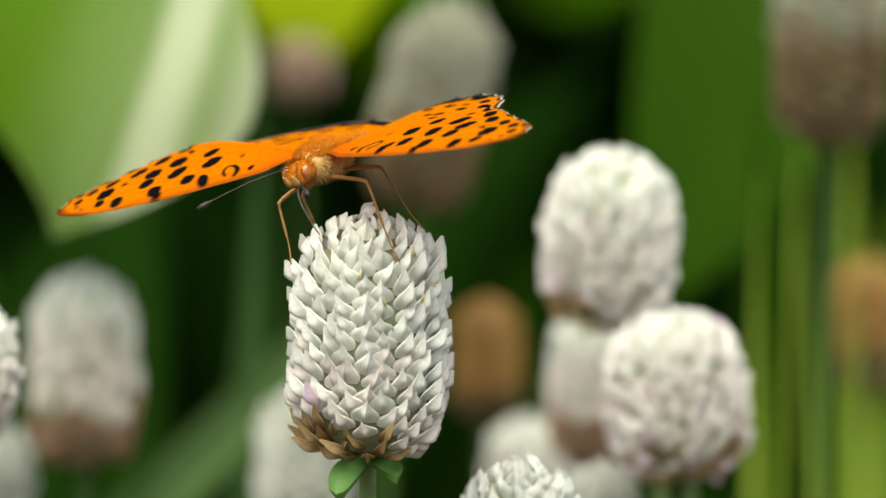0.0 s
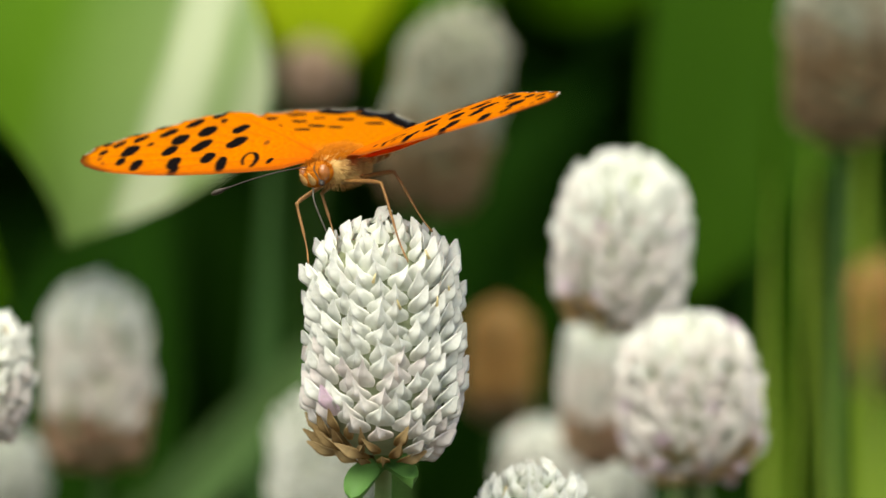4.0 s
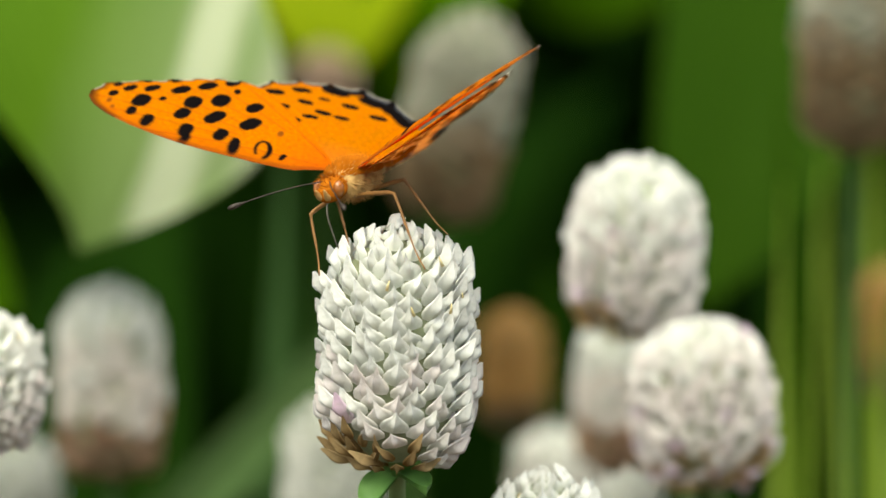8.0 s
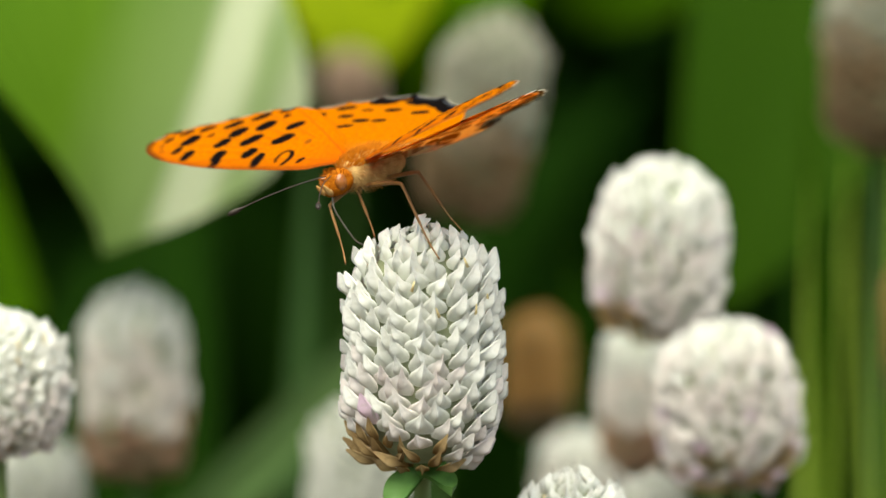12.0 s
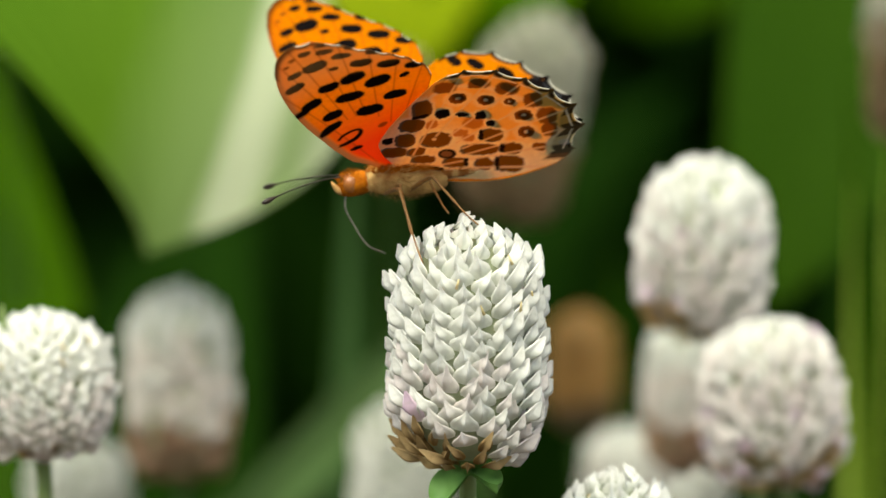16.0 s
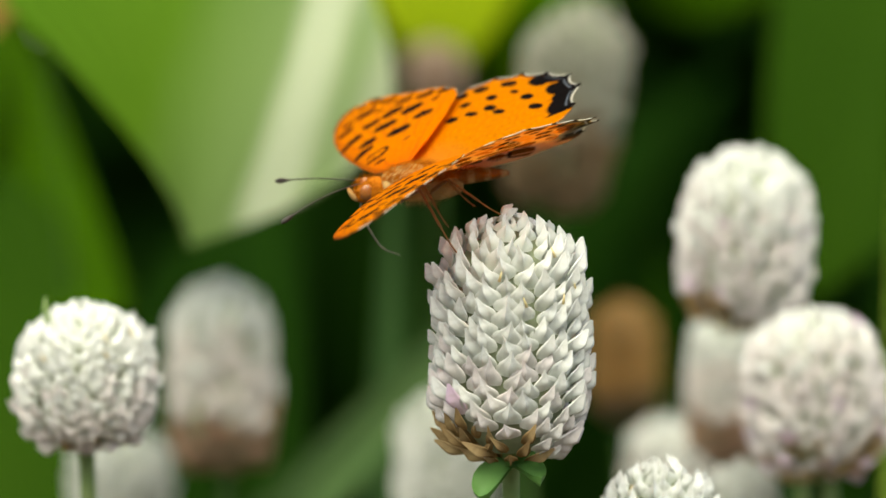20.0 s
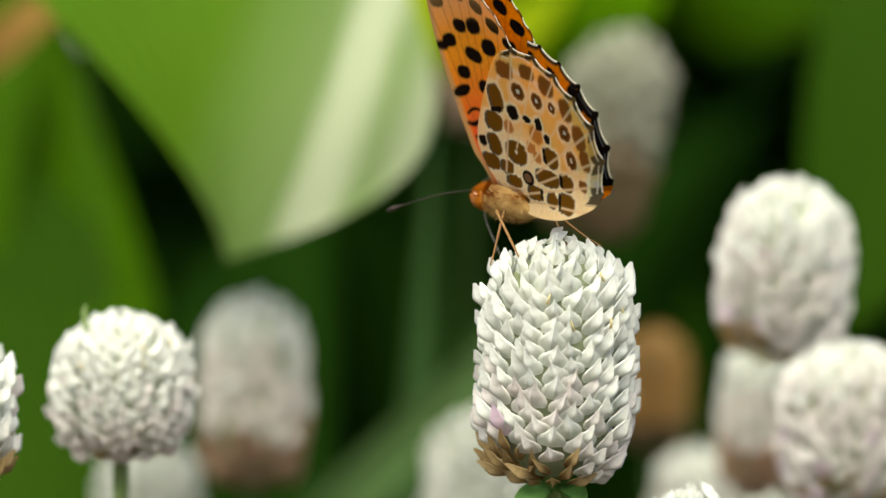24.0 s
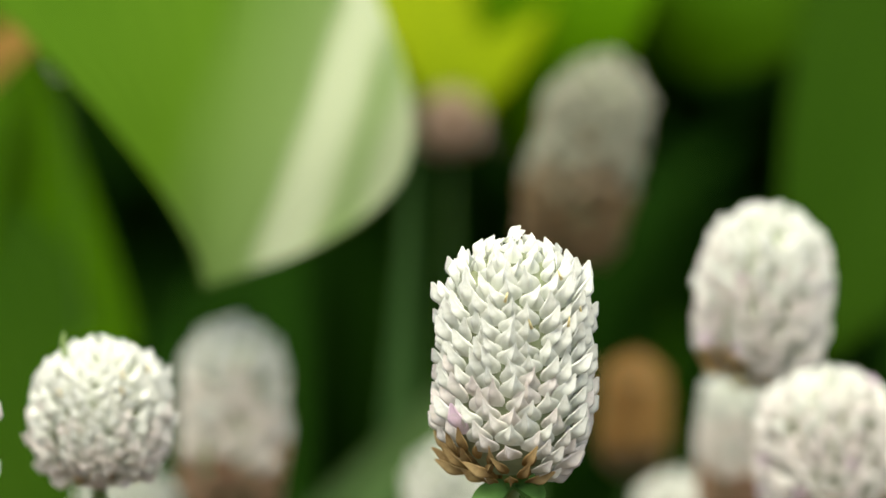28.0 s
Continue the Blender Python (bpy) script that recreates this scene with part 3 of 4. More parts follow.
for i in range(1100):
    y = rng.uniform(1.05, 2.1)
    c = Vector((rng.uniform(-0.75, 0.75), y, rng.uniform(0.0, 1.7)))
    ln, w = rng.uniform(0.16, 0.34), rng.uniform(0.03, 0.06)
    m = Matrix.Translation(c) @ Euler((rng.uniform(-0.6, 1.1), rng.uniform(-0.7, 0.7), rng.uniform(-1.0, 1.0))).to_matrix().to_4x4()
    o = len(tv)
    for k in range(7):
        s = k / 6
        f = math.sin(math.pi * min(1, 0.06 + s * 0.94)) ** 0.7
        for u in (-1, 0, 1):
            tv.append(m @ Vector((u * w * f, -0.10 * ln * (s - 0.4) ** 2 * 4 + 0.012 * abs(u), (s - 0.5) * ln)))
            tuv.append((u * 0.5 + 0.5, s))
    for k in range(6):
        for u in (0, 1):
            a = o + k * 3 + u
            tf.append((a, a + 1, a + 4, a + 3))
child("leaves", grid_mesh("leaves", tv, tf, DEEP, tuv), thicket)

# unseen broad leaves added to these plants, arching over to shade the bed behind
rng = random.Random(6)
for i in range(26):
    x, y = rng.uniform(-0.6, 0.6), rng.uniform(1.0, 1.5)
    z = rng.uniform(1.02, 1.25)
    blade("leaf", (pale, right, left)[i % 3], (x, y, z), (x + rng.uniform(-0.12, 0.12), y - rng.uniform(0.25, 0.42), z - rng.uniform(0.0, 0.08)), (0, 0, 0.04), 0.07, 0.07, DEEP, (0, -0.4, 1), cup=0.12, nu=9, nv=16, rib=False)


ground_v, ground_f = [], []
edge = [-400, -40, -8, -3, -1.5, -0.8, -0.4, 0, 0.4, 0.8, 1.5, 3, 8, 40, 400]
for a in edge:
    for b in edge:
        ground_v.append((a, b, 0.0 if max(abs(a), abs(b)) > 9 else 0.012 * noise.noise((a * 3, b * 3, 0))))
for i in range(len(edge) - 1):
    for j in range(len(edge) - 1):
        k = i * len(edge) + j
        ground_f.append((k, k + len(edge), k + len(edge) + 1, k + 1))
tagged(new("ground", grid_mesh("ground", ground_v, ground_f, SOIL)), "dark garden soil under the plants", "ground", kind="structure")


# ---- the butterfly ----
HINGE = Vector((0.0010, 0.0013, 0.0017))


FORE_EDGE = ((69.0, 8), (71.0, 17), (73, 22.0), (75.5, 23.9), (79, 25.0), (84, 26.9), (91, 29.1), (98, 32.0), (103, 35.2), (107, 37.7),
             (110.5, 38.4), (113, 38.1), (115.5, 36.8), (118, 34.3), (121, 30.2), (124.5, 24.6), (127.5, 19.5), (131, 14), (136, 9.5), (141, 6.5))
HIND_EDGE = ((-20, 6), (-14, 10), (-8, 15.0), (-3, 19.2), (0, 22.0), (3, 23.8), (9, 25.4), (16, 26.9), (26, 27.5), (36, 26.8), (48, 26.0), (60, 25.2),
             (67, 24.3), (72, 23.2), (75.5, 21.8), (79, 19.4), (83, 17.0), (88, 14.7), (94, 12.6), (102, 10.5), (112, 8.4), (118, 5))
# spots in millimetres: (outward, forward, half length, half width, turn in degrees)
FORE_OUTER = ((29.2, 10.3, 1.57, 1.06, 104), (28.3, 13.2, 0.95, 0.62, 119), (33.2, 11.8, 0.76, 0.55, 99), (32.6, 9.0, 1.07, 0.63, 86), (30.5, 6.6, 1.20, 0.64, 82),
              (27.5, 7.6, 0.60, 0.41, 101), (27.6, 3.7, 1.42, 0.80, 81), (26.0, -0.2, 1.43, 0.82, 81), (24.4, -3.8, 1.16, 0.68, 83), (22.3, -2.5, 0.67, 0.45, 120),
              (34.4, 9.6, 0.70, 0.45, 80), (32.3, 5.4, 0.80, 0.45, 75), (29.8, 2.2, 0.85, 0.45, 72), (28.0, -1.6, 0.85, 0.45, 70), (25.9, -4.6, 0.7, 0.4, 70))
FORE_INNER = ((24.1, 4.9, 1.61, 1.06, 112), (22.0, 1.3, 1.65, 1.10, 108), (23.0, 8.3, 1.33, 0.89, 103), (19.4, 5.3, 1.80, 0.92, 92), (19.9, 10.8, 1.35, 0.89, 113),
              (18.6, 12.4, 1.10, 0.60, 100), (15.9, 7.8, 1.32, 0.86, 106), (12.9, 8.2, 1.65, 0.70, 122), (15.1, 2.4, 1.70, 0.98, 91), (17.7, -1.2, 1.45, 0.86, 96),
              (6.8, 4.5, 0.80, 0.36, 105), (25.2, 13.2, 1.25, 0.78, 109))
FORE_BROWN = ((32.3, 13.6, 0.58, 0.39, 111), (30.9, 14.4, 0.47, 0.32, 106), (10.9, 0.6, 0.76, 0.45, 120))
HIND_SPOTS = ((19.5, -11.4, 1.45, 0.72, 42), (17.3, -15.7, 1.42, 0.70, 44), (16.4, -8.7, 1.08, 0.60, 33), (14.9, -12.8, 1.11, 0.64, 29), (13.7, -16.3, 0.83, 0.45, 33),
              (10.2, -18.0, 1.20, 0.66, 34), (13.3, -6.3, 1.33, 0.67, 39), (12.0, -9.4, 1.15, 0.54, 42), (11.5, -12.3, 1.20, 0.64, 35), (9.0, -13.5, 1.08, 0.53, 40),
              (5.8, -18.9, 1.29, 0.66, 39), (20.6, -8.4, 1.2, 0.7, 40))
HIND_RIM = ((14.1, -20.2, 1.98, 1.20, 28), (9.3, -22.0, 1.64, 0.95, 7), (5.4, -22.5, 1.63, 0.95, 7))
# underside of the hindwing
UNDER_OUTER = ((19.3, -6.8, 1.76, 1.36, 78), (19.0, -11.6, 1.63, 1.20, 79), (17.2, -15.5, 1.78, 1.52, 72), (14.0, -19.0, 1.77, 1.39, 3), (10.1, -20.9, 1.95, 1.49, 3),
               (6.8, -21.2, 1.68, 1.17, 1), (3.0, -19.6, 1.04, 0.84, 76))
UNDER_BROWN = ((15.0, -3.4, 2.10, 1.30, 178), (6.5, -12.9, 1.61, 1.44, 67), (11.5, -1.8, 1.68, 1.43, 75), (8.0, -0.7, 1.68, 1.30, 1), (6.8, -5.0, 2.11, 1.67, 77),
               (5.3, 1.1, 1.78, 1.23, 80), (4.6, -2.1, 1.18, 1.00, 74), (3.5, -11.2, 2.58, 1.23, 82), (3.1, -15.6, 1.51, 1.23, 75), (1.1, -7.6, 1.65, 1.01, 81),
               (0.4, -11.6, 1.20, 1.11, 56), (0.2, -15.2, 1.98, 1.40, 79), (2.5, -3.1, 1.64, 0.84, 82))
UNDER_RUST = ((9.8, -10.4, 1.41, 1.21, 73), (10.7, -4.6, 0.90, 0.80, 4), (7.8, -8.6, 1.03, 0.83, 77), (6.4, -9.7, 0.85, 0.77, 65))
UNDER_EYES = ((16.1, -8.5, 1.35, 1.27, 32), (14.9, -12.4, 1.25, 1.17, 39), (14.1, -15.7, 0.84, 0.78, 23), (10.6, -17.6, 1.32, 1.20, 63), (6.6, -17.9, 1.35, 1.20, 13))
UNDER_BLACK = ((12.9, -6.2, 1.23, 1.11, 12), (12.0, -9.0, 1.03, 0.46, 82), (11.4, -11.6, 1.00, 0.83, 5), (9.3, -12.9, 0.78, 0.65, 5), (8.4, 1.8, 0.90, 0.83, 15),
               (0.0, -4.8, 1.18, 0.52, 82), (13.3, -3.0, 1.30, 0.42, 95), (3.3, -14.4, 1.12, 0.36, 177), (0.9, -9.1, 1.05, 0.36, 177), (0.3, -13.5, 1.35, 0.34, 177),
               (6.8, -11.5, 1.34, 0.33, 177))


def edge_radius(table, deg):
    return np.interp(deg, [p[0] for p in table], [p[1] for p in table])


def soft_spot(u, v, x, y, rx, ry, turn=0.0, soft=0.16, square=2.0):
    """1 inside an oval, 0 outside, with a soft border."""
    c, s = math.cos(turn), math.sin(turn)
    a, b = (u - x) * c + (v - y) * s, -(u - x) * s + (v - y) * c
    d = (np.abs(a / rx) ** square + np.abs(b / ry) ** square) ** (1 / square)
    k = np.clip((1.0 - d) / soft + 0.5, 0, 1)
    return k * k * (3 - 2 * k)


def paint(colour, k, rgb):
    return colour * (1 - k[..., None]) + np.array(rgb) * k[..., None]


def fine_noise(u, v, scale, seed):
    return np.array([noise.noise((a * scale, b * scale, seed)) for a, b in zip(u.ravel(), v.ravel())]).reshape(u.shape)


BLACK, ORANGE, SCALE_WHITE = (0.006, 0.004, 0.004), (0.66, 0.210, 0.002), (0.78, 0.74, 0.64)


def vein_lines(r, deg, angles, width, start):
    k = np.zeros_like(r)
    for a, r0 in zip(angles, start):
        k = np.maximum(k, np.clip(1.3 - np.abs(np.radians(deg - a)) * r / width, 0, 1) * (r > r0))
    return k


def wing_mesh(name, fore, left):
    """A scaled wing: upper and lower sheet, thin, gently arched and ribbed along its veins."""
    table = FORE_EDGE if fore else HIND_EDGE
    na, nr = (240, 210) if fore else (320, 170)
    a0, a1 = table[0][0], table[-1][0]
    deg = np.linspace(a0, a1, na)[:, None] * np.ones((1, nr))
    rim = edge_radius(table, deg)
    if fore:
        rim = rim - 0.35 * (np.cos(np.radians((deg - 75) * 360 / 5.6)) * 0.5 + 0.5) * (deg > 73) * (deg < 110)
    else:
        rim = rim + (0.6 - 1.35 * np.abs(np.sin(np.radians((deg - 5) * 180 / 10.4))) ** 0.62 * np.clip(1.15 - (deg - 5) / 90, 0.3, 1)) * (deg > 5) * (deg < 67.4)
    rho = np.linspace(0.015, 1.0, nr)[None, :] * np.ones((na, 1))
    r = rim * rho
    u, v = r * np.sin(np.radians(deg)), -r * np.cos(np.radians(deg))
    inner = rim - r
    if not fore:
        # the inner field folds down round the abdomen
        bend, start = 13.0, radians(12)
        fold = deg < 12
        lean = np.clip(start - np.radians(deg), 0, 1.2)
        reach, along = r * np.sin(lean), r * np.cos(lean)
        flat = bend * np.sin(reach / bend)
        u = np.where(fold, along * math.sin(start) - flat * math.cos(start), u)
        v = np.where(fold, -along * math.cos(start) - flat * math.sin(start), v)
    angles = (78, 87, 95, 102, 107, 112, 116, 122) if fore else (-2, 8, 16, 25, 35, 46, 56, 67)
    starts = (3, 11, 13, 14, 15, 15, 15, 3) if fore else (2, 3, 9, 9.5, 9.5, 10, 9, 4)
    veins = vein_lines(r, deg, angles, 0.16, starts)
    grain = fine_noise(u, v, 1.6, 3.1)
    fine = fine_noise(u, v, 5.0, 7.7)
    top = np.array(ORANGE) * (1 + 0.24 * grain + 0.16 * fine)[..., None]
    low = top.copy()
    if fore:
        top = paint(top, np.clip((10 - r) / 14, 0, 0.5), (0.66, 0.13, 0.006))
        top = paint(top, veins * 0.6, (0.45, 0.10, 0.006))
        bow = np.interp(r, (6.5, 9.5, 14, 19.5, 24.6, 30.2, 34.3, 36.8, 38.1), (141, 136, 131, 127.5, 124.5, 121, 118, 115.5, 113))
        front = r * np.radians(bow - deg)
        top = paint(top, np.clip((3 - front) / 6, 0, 0.5), (0.58, 0.11, 0.004))
        low = paint(np.ones_like(top) * np.array((0.97, 0.42, 0.03)) * (1 + 0.1 * grain)[..., None], np.clip((20 - r) / 12, 0, 1) * np.clip(front / 1.5, 0, 1), (0.95, 0.115, 0.035))
        low = paint(low, np.clip((r - 23) / 7, 0, 0.85), (0.86, 0.55, 0.25))
        low = paint(low, np.clip((1.1 - front) / 0.6, 0, 1) * 0.85, (0.62, 0.40, 0.19))
        low = paint(low, veins * 0.4, (0.35, 0.10, 0.02))
        for x, y, ln, w, turn in FORE_OUTER + FORE_INNER:
            k = soft_spot(u + 0.14 * fine, v + 0.14 * grain, x, y, ln * 1.16, w * 1.18, radians(turn), 0.2, 2.4)
            top = paint(top, k, BLACK)
            far = np.clip((r - 25) / 6, 0, 1)
            low = paint(low, k * (1 - far * 0.45), (0.012, 0.006, 0.004))
        for x, y, ln, w, turn in FORE_BROWN:
            k = soft_spot(u, v, x, y, ln, w, radians(turn), 0.5) * 0.75
            top, low = paint(top, k, (0.16, 0.05, 0.01)), paint(low, k, (0.2, 0.06, 0.01))
        # the looped mark in the cell, open towards the front edge
        ring = np.clip(soft_spot(u, v, 9.7, 5.5, 2.25, 1.35, radians(125), 0.2) - soft_spot(u, v, 9.8, 5.6, 1.75, 0.72, radians(125), 0.3), 0, 1)
        ring = ring * (1 - soft_spot(u, v, 8.8, 7.7, 1.0, 0.7, radians(125), 0.3))
        top, low = paint(top, ring, BLACK), paint(low, ring, (0.012, 0.006, 0.004))
        edge = np.clip(1.15 - inner / (0.6 + 0.9 * np.clip((deg - 100) / 12, 0, 1)), 0, 1) * (deg > 71) * (deg < 119)
        top, low = paint(top, edge * 0.85, BLACK), paint(low, edge * 0.7, (0.10, 0.05, 0.02))
        white = np.clip(1.1 - inner / 0.22, 0, 1) * (np.cos(np.radians((deg - 75) * 360 / 5.6)) > -0.1) * (deg > 72) * (deg < 112)
        top, low = paint(top, white, SCALE_WHITE), paint(low, white, SCALE_WHITE)
        costa = np.clip((0.8 - front) / 0.5, 0, 1)
        top = paint(top, costa * 0.5, (0.28, 0.06, 0.01))
    else:
        top = paint(top, np.clip((9 - r) / 8, 0, 0.6) + 0 * r, (0.72, 0.22, 0.02))
        top = paint(top, veins * 0.2, (0.5, 0.13, 0.01))
        for x, y, ln, w, turn in HIND_SPOTS + HIND_RIM:
            top = paint(top, soft_spot(u + 0.12 * fine, v + 0.12 * grain, x, y, ln * 1.10, w * 1.14, radians(turn), 0.2, 2.3), BLACK)
        width = 0.35 + 3.2 * np.clip((40 - deg) / 26, 0, 1)
        band = np.clip((width + 0.7 - inner) / 0.5, 0, 1) * (deg > 3.5) * (deg < 74)
        top = paint(top, band, BLACK)
        cell = np.abs(np.sin(np.radians((deg - 5) * 180 / 10.4)))
        arc = np.clip(1.0 - np.abs(inner - 1.35 + 0.5 * cell) / 0.22, 0, 1) * (cell > 0.35) * (deg > 5) * (deg < 68)
        top = paint(top, arc * (0.1 + 0.6 * np.clip((36 - deg) / 15, 0, 1)), (0.24, 0.27, 0.34))
        fringe = np.clip(1.1 - inner / 0.36, 0, 1) * (cell > 0.3) * (deg > 5) * (deg < 72)
        top = paint(top, fringe, SCALE_WHITE)
        # underside: cream ground, ochre field, brown patches edged with black, eyed row, barred rim
        low = np.ones_like(top) * np.array((0.96, 0.82, 0.48)) * (1 + 0.10 * grain + 0.08 * fine)[..., None]
        field = np.clip((r - 10) / 4, 0, 1) * np.clip((deg - 10) / 8, 0, 1)
        # ochre field: own colour, pushed golden to stand for light shining through
        low = paint(low, field * 0.8, (0.95, 0.51, 0.06))
        low = paint(low, np.clip(1 - np.abs(inner - 3.6) / 0.9, 0, 1) * (deg > 8) * (deg < 76) * 0.6, (0.96, 0.90, 0.76))
        uu, vv = u + 0.22 * grain + 0.10 * fine, v - 0.20 * grain + 0.10 * fine

        def patch(spots, grow, rgb, k=1.0, soft=0.16, square=2.8, shift=0.0):
            res = low
            for x, y, ln, w, turn in spots:
                res = paint(res, soft_spot(uu, vv, x, y + shift, ln * grow, w * grow, radians(turn), soft, square) * k, rgb)
            return res

        low = patch(UNDER_BROWN + UNDER_BLACK[:4], 1.38, (0.98, 0.92, 0.64), 0.75, 0.4)
        low = patch(UNDER_EYES, 1.55, (0.97, 0.88, 0.62), 0.55, 0.4, 2.0)
        low = patch(UNDER_RUST, 1.05, (0.55, 0.20, 0.03), 0.9, 0.4)
        low = patch(UNDER_OUTER, 0.98, (0.25, 0.10, 0.018), 1.0, 0.3)
        low = patch(UNDER_BROWN, 1.05, (0.014, 0.008, 0.005), 0.9, 0.16, 2.8, 0.16)
        low = patch(UNDER_BROWN, 0.96, (0.19, 0.085, 0.008), 1.0, 0.2, 2.8, -0.22)
        low = paint(low, vein_lines(r, deg, angles, 0.22, starts) * 0.85, (0.90, 0.70, 0.40))
        low = patch(UNDER_BLACK, 0.95, (0.012, 0.007, 0.005), 1.0, 0.25)
        low = patch(UNDER_EYES, 1.02, (0.24, 0.09, 0.015), 1.0, 0.14, 2.0)
        low = patch(UNDER_EYES, 0.72, (0.06, 0.022, 0.006), 0.6, 0.5, 2.0)
        low = patch(UNDER_EYES, 0.28, (0.80, 0.73, 0.58), 0.9, 0.5, 2.0)
        low = paint(low, soft_spot(u, v, 3.2, -6.5, 1.32, 1.12, radians(74), 0.2), (0.012, 0.008, 0.006))
        low = paint(low, soft_spot(u, v, 3.2, -6.4, 0.85, 0.65, radians(74), 0.3), (0.22, 0.12, 0.06))
        low = paint(low, soft_spot(u, v, 6.9, -4.8, 0.35, 0.35, 0, 0.5), (0.80, 0.66, 0.42))
        rimband = np.clip((1.3 + 1.9 * np.clip((30 - deg) / 14, 0, 1) - inner) / 0.5, 0, 1) * (deg > 1) * (deg < 73)
        low = paint(low, rimband * 0.9 * (0.35 + 0.65 * (cell < 0.8)), (0.03, 0.016, 0.010))
        pale = np.clip(1.1 - np.abs(inner - 1.7 + 0.85 * cell) / 0.2, 0, 1) * (deg > 5) * (deg < 72) * (cell > 0.16)
        low = paint(low, pale, (0.95, 0.84, 0.62))
        low = paint(low, np.clip(1.1 - inner / 0.2, 0, 1) * (cell > 0.35) * (deg > 5) * (deg < 72), SCALE_WHITE)
        low = paint(low, np.clip(1.1 - np.abs(inner - 0.55) / 0.18, 0, 1) * (cell > 0.25) * (deg > 5) * (deg < 72), (0.012, 0.01, 0.01))
        low = paint(low, soft_spot(u, v, 3.6, -23.2, 0.6, 0.8, 0) * 0.4, (0.42, 0.47, 0.55))
    ridge = vein_lines(r, deg, angles, 0.5, starts)
    arch = 0.55 * np.sin(np.clip(rho, 0, 1) * math.pi) * (0.35 + 0.65 * np.sin(math.pi * (deg - a0) / (a1 - a0))) + 0.05 * ridge
    if fore:
        arch = arch - 0.0016 * r * r * 0.6
    if not fore:
        arch = arch * 0.45 - 0.7 * np.clip((deg - 58) / 20, 0, 1) * np.clip(r / 10, 0, 1)
        arch = np.where(fold, arch * np.clip(1 - reach / 6, 0, 1) - bend * (1 - np.cos(reach / bend)), arch)
    half = 0.05
    n = na * nr
    side = 1 if left else -1
    verts = np.concatenate([np.stack([v, u * side, arch + half], -1).reshape(-1, 3), np.stack([v, u * side, arch - half], -1).reshape(-1, 3)]) / 1000
    i, j = np.meshgrid(np.arange(na - 1), np.arange(nr - 1), indexing="ij")
    a = (i * nr + j).ravel()
    up = np.stack([a, a + nr, a + nr + 1, a + 1], 1)
    down = np.stack([a + n, a + n + 1, a + n + nr + 1, a + n + nr], 1)
    rimset = []
    k = np.arange(na - 1)
    b = k * nr + nr - 1
    rimset.append(np.stack([b, b + nr, b + nr + n, b + n], 1))
    b = np.arange(nr - 1)
    rimset.append(np.stack([b, b + 1, b + 1 + n, b + n], 1))
    b = (na - 1) * nr + np.arange(nr - 1)
    rimset.append(np.stack([b, b + n, b + n + 1, b + 1], 1))
    faces = np.concatenate([up, down] + rimset)
    if not left:
        faces = faces[:, ::-1]
    me = bpy.data.meshes.new(name)
    me.from_pydata(verts.tolist(), [], faces.tolist())
    layer = me.color_attributes.new("scales", "FLOAT_COLOR", "POINT")
    rgb = np.concatenate([top.reshape(-1, 3), low.reshape(-1, 3)])
    layer.data.foreach_set("color", np.concatenate([np.clip(rgb, 0, 1), np.ones((2 * n, 1))], 1).astype(np.float32).ravel())
    me.materials.append(WING)
    me.polygons.foreach_set("use_smooth", [True] * len(me.polygons))
    me.update()
    return me


def wing_material():
    m, n, l, out = material("wing_scales")
    k = n.new("ShaderNodeVertexColor")
    k.layer_name = "scales"
    f = noise_of(n, l, 9000.0, 2.0)
    c = mix_rgb(n, l, ramp(n, l, f, 0.3, 0.75, 0.0, 0.35), k.outputs[0], (0.0, 0.0, 0.0), "MULTIPLY")
    c = mix_rgb(n, l, 0.5, k.outputs[0], c)
    finish(n, l, out, c, 0.8, 0.6, k.outputs[0], f, 0.00003, 0.04)
    return m


WING = wing_material()
FUR = plain_material("rusty_fur", (0.22, 0.060, 0.004), (0.38, 0.115, 0.007), 900.0, 0.9, 0.0, 0.0003, 0.03, 0.0)
PALE_FUR = plain_material("cream_fur", (0.56, 0.37, 0.15), (0.20, 0.085, 0.022), 380.0, 0.8, 0.0, 0.0003, 0.03, 0.0)


def ringed_material():
    m, n, l, out = material("ringed_belly")
    co = n.new("ShaderNodeTexCoord").outputs["Object"]
    wave = n.new("ShaderNodeTexWave")
    wave.inputs["Scale"].default_value, wave.inputs["Distortion"].default_value = 130.0, 0.6
    l.new(co, wave.inputs["Vector"])
    c = mix_rgb(n, l, ramp(n, l, wave.outputs["Fac"], 0.45, 0.9), (0.22, 0.080, 0.018), (0.40, 0.23, 0.09))
    finish(n, l, out, c, 0.8, 0.0, None, wave.outputs["Fac"], 0.0002, 0.15)
    return m


BELLY = ringed_material()
EYE = plain_material("compound_eye", (0.30, 0.10, 0.018), (0.20, 0.065, 0.012), 2500.0, 0.25, 0.0, 0.00002, 0.6)
HORN = plain_material("dark_antenna", (0.010, 0.007, 0.005), (0.03, 0.018, 0.012), 2000.0, 0.5)
SHIN = plain_material("leg_brown", (0.26, 0.13, 0.04), (0.15, 0.07, 0.02), 900.0, 0.5)
TONGUE = plain_material("proboscis_grey", (0.22, 0.20, 0.16), (0.10, 0.09, 0.08), 1200.0, 0.4)


BUILD = 1.15  # girth of the body


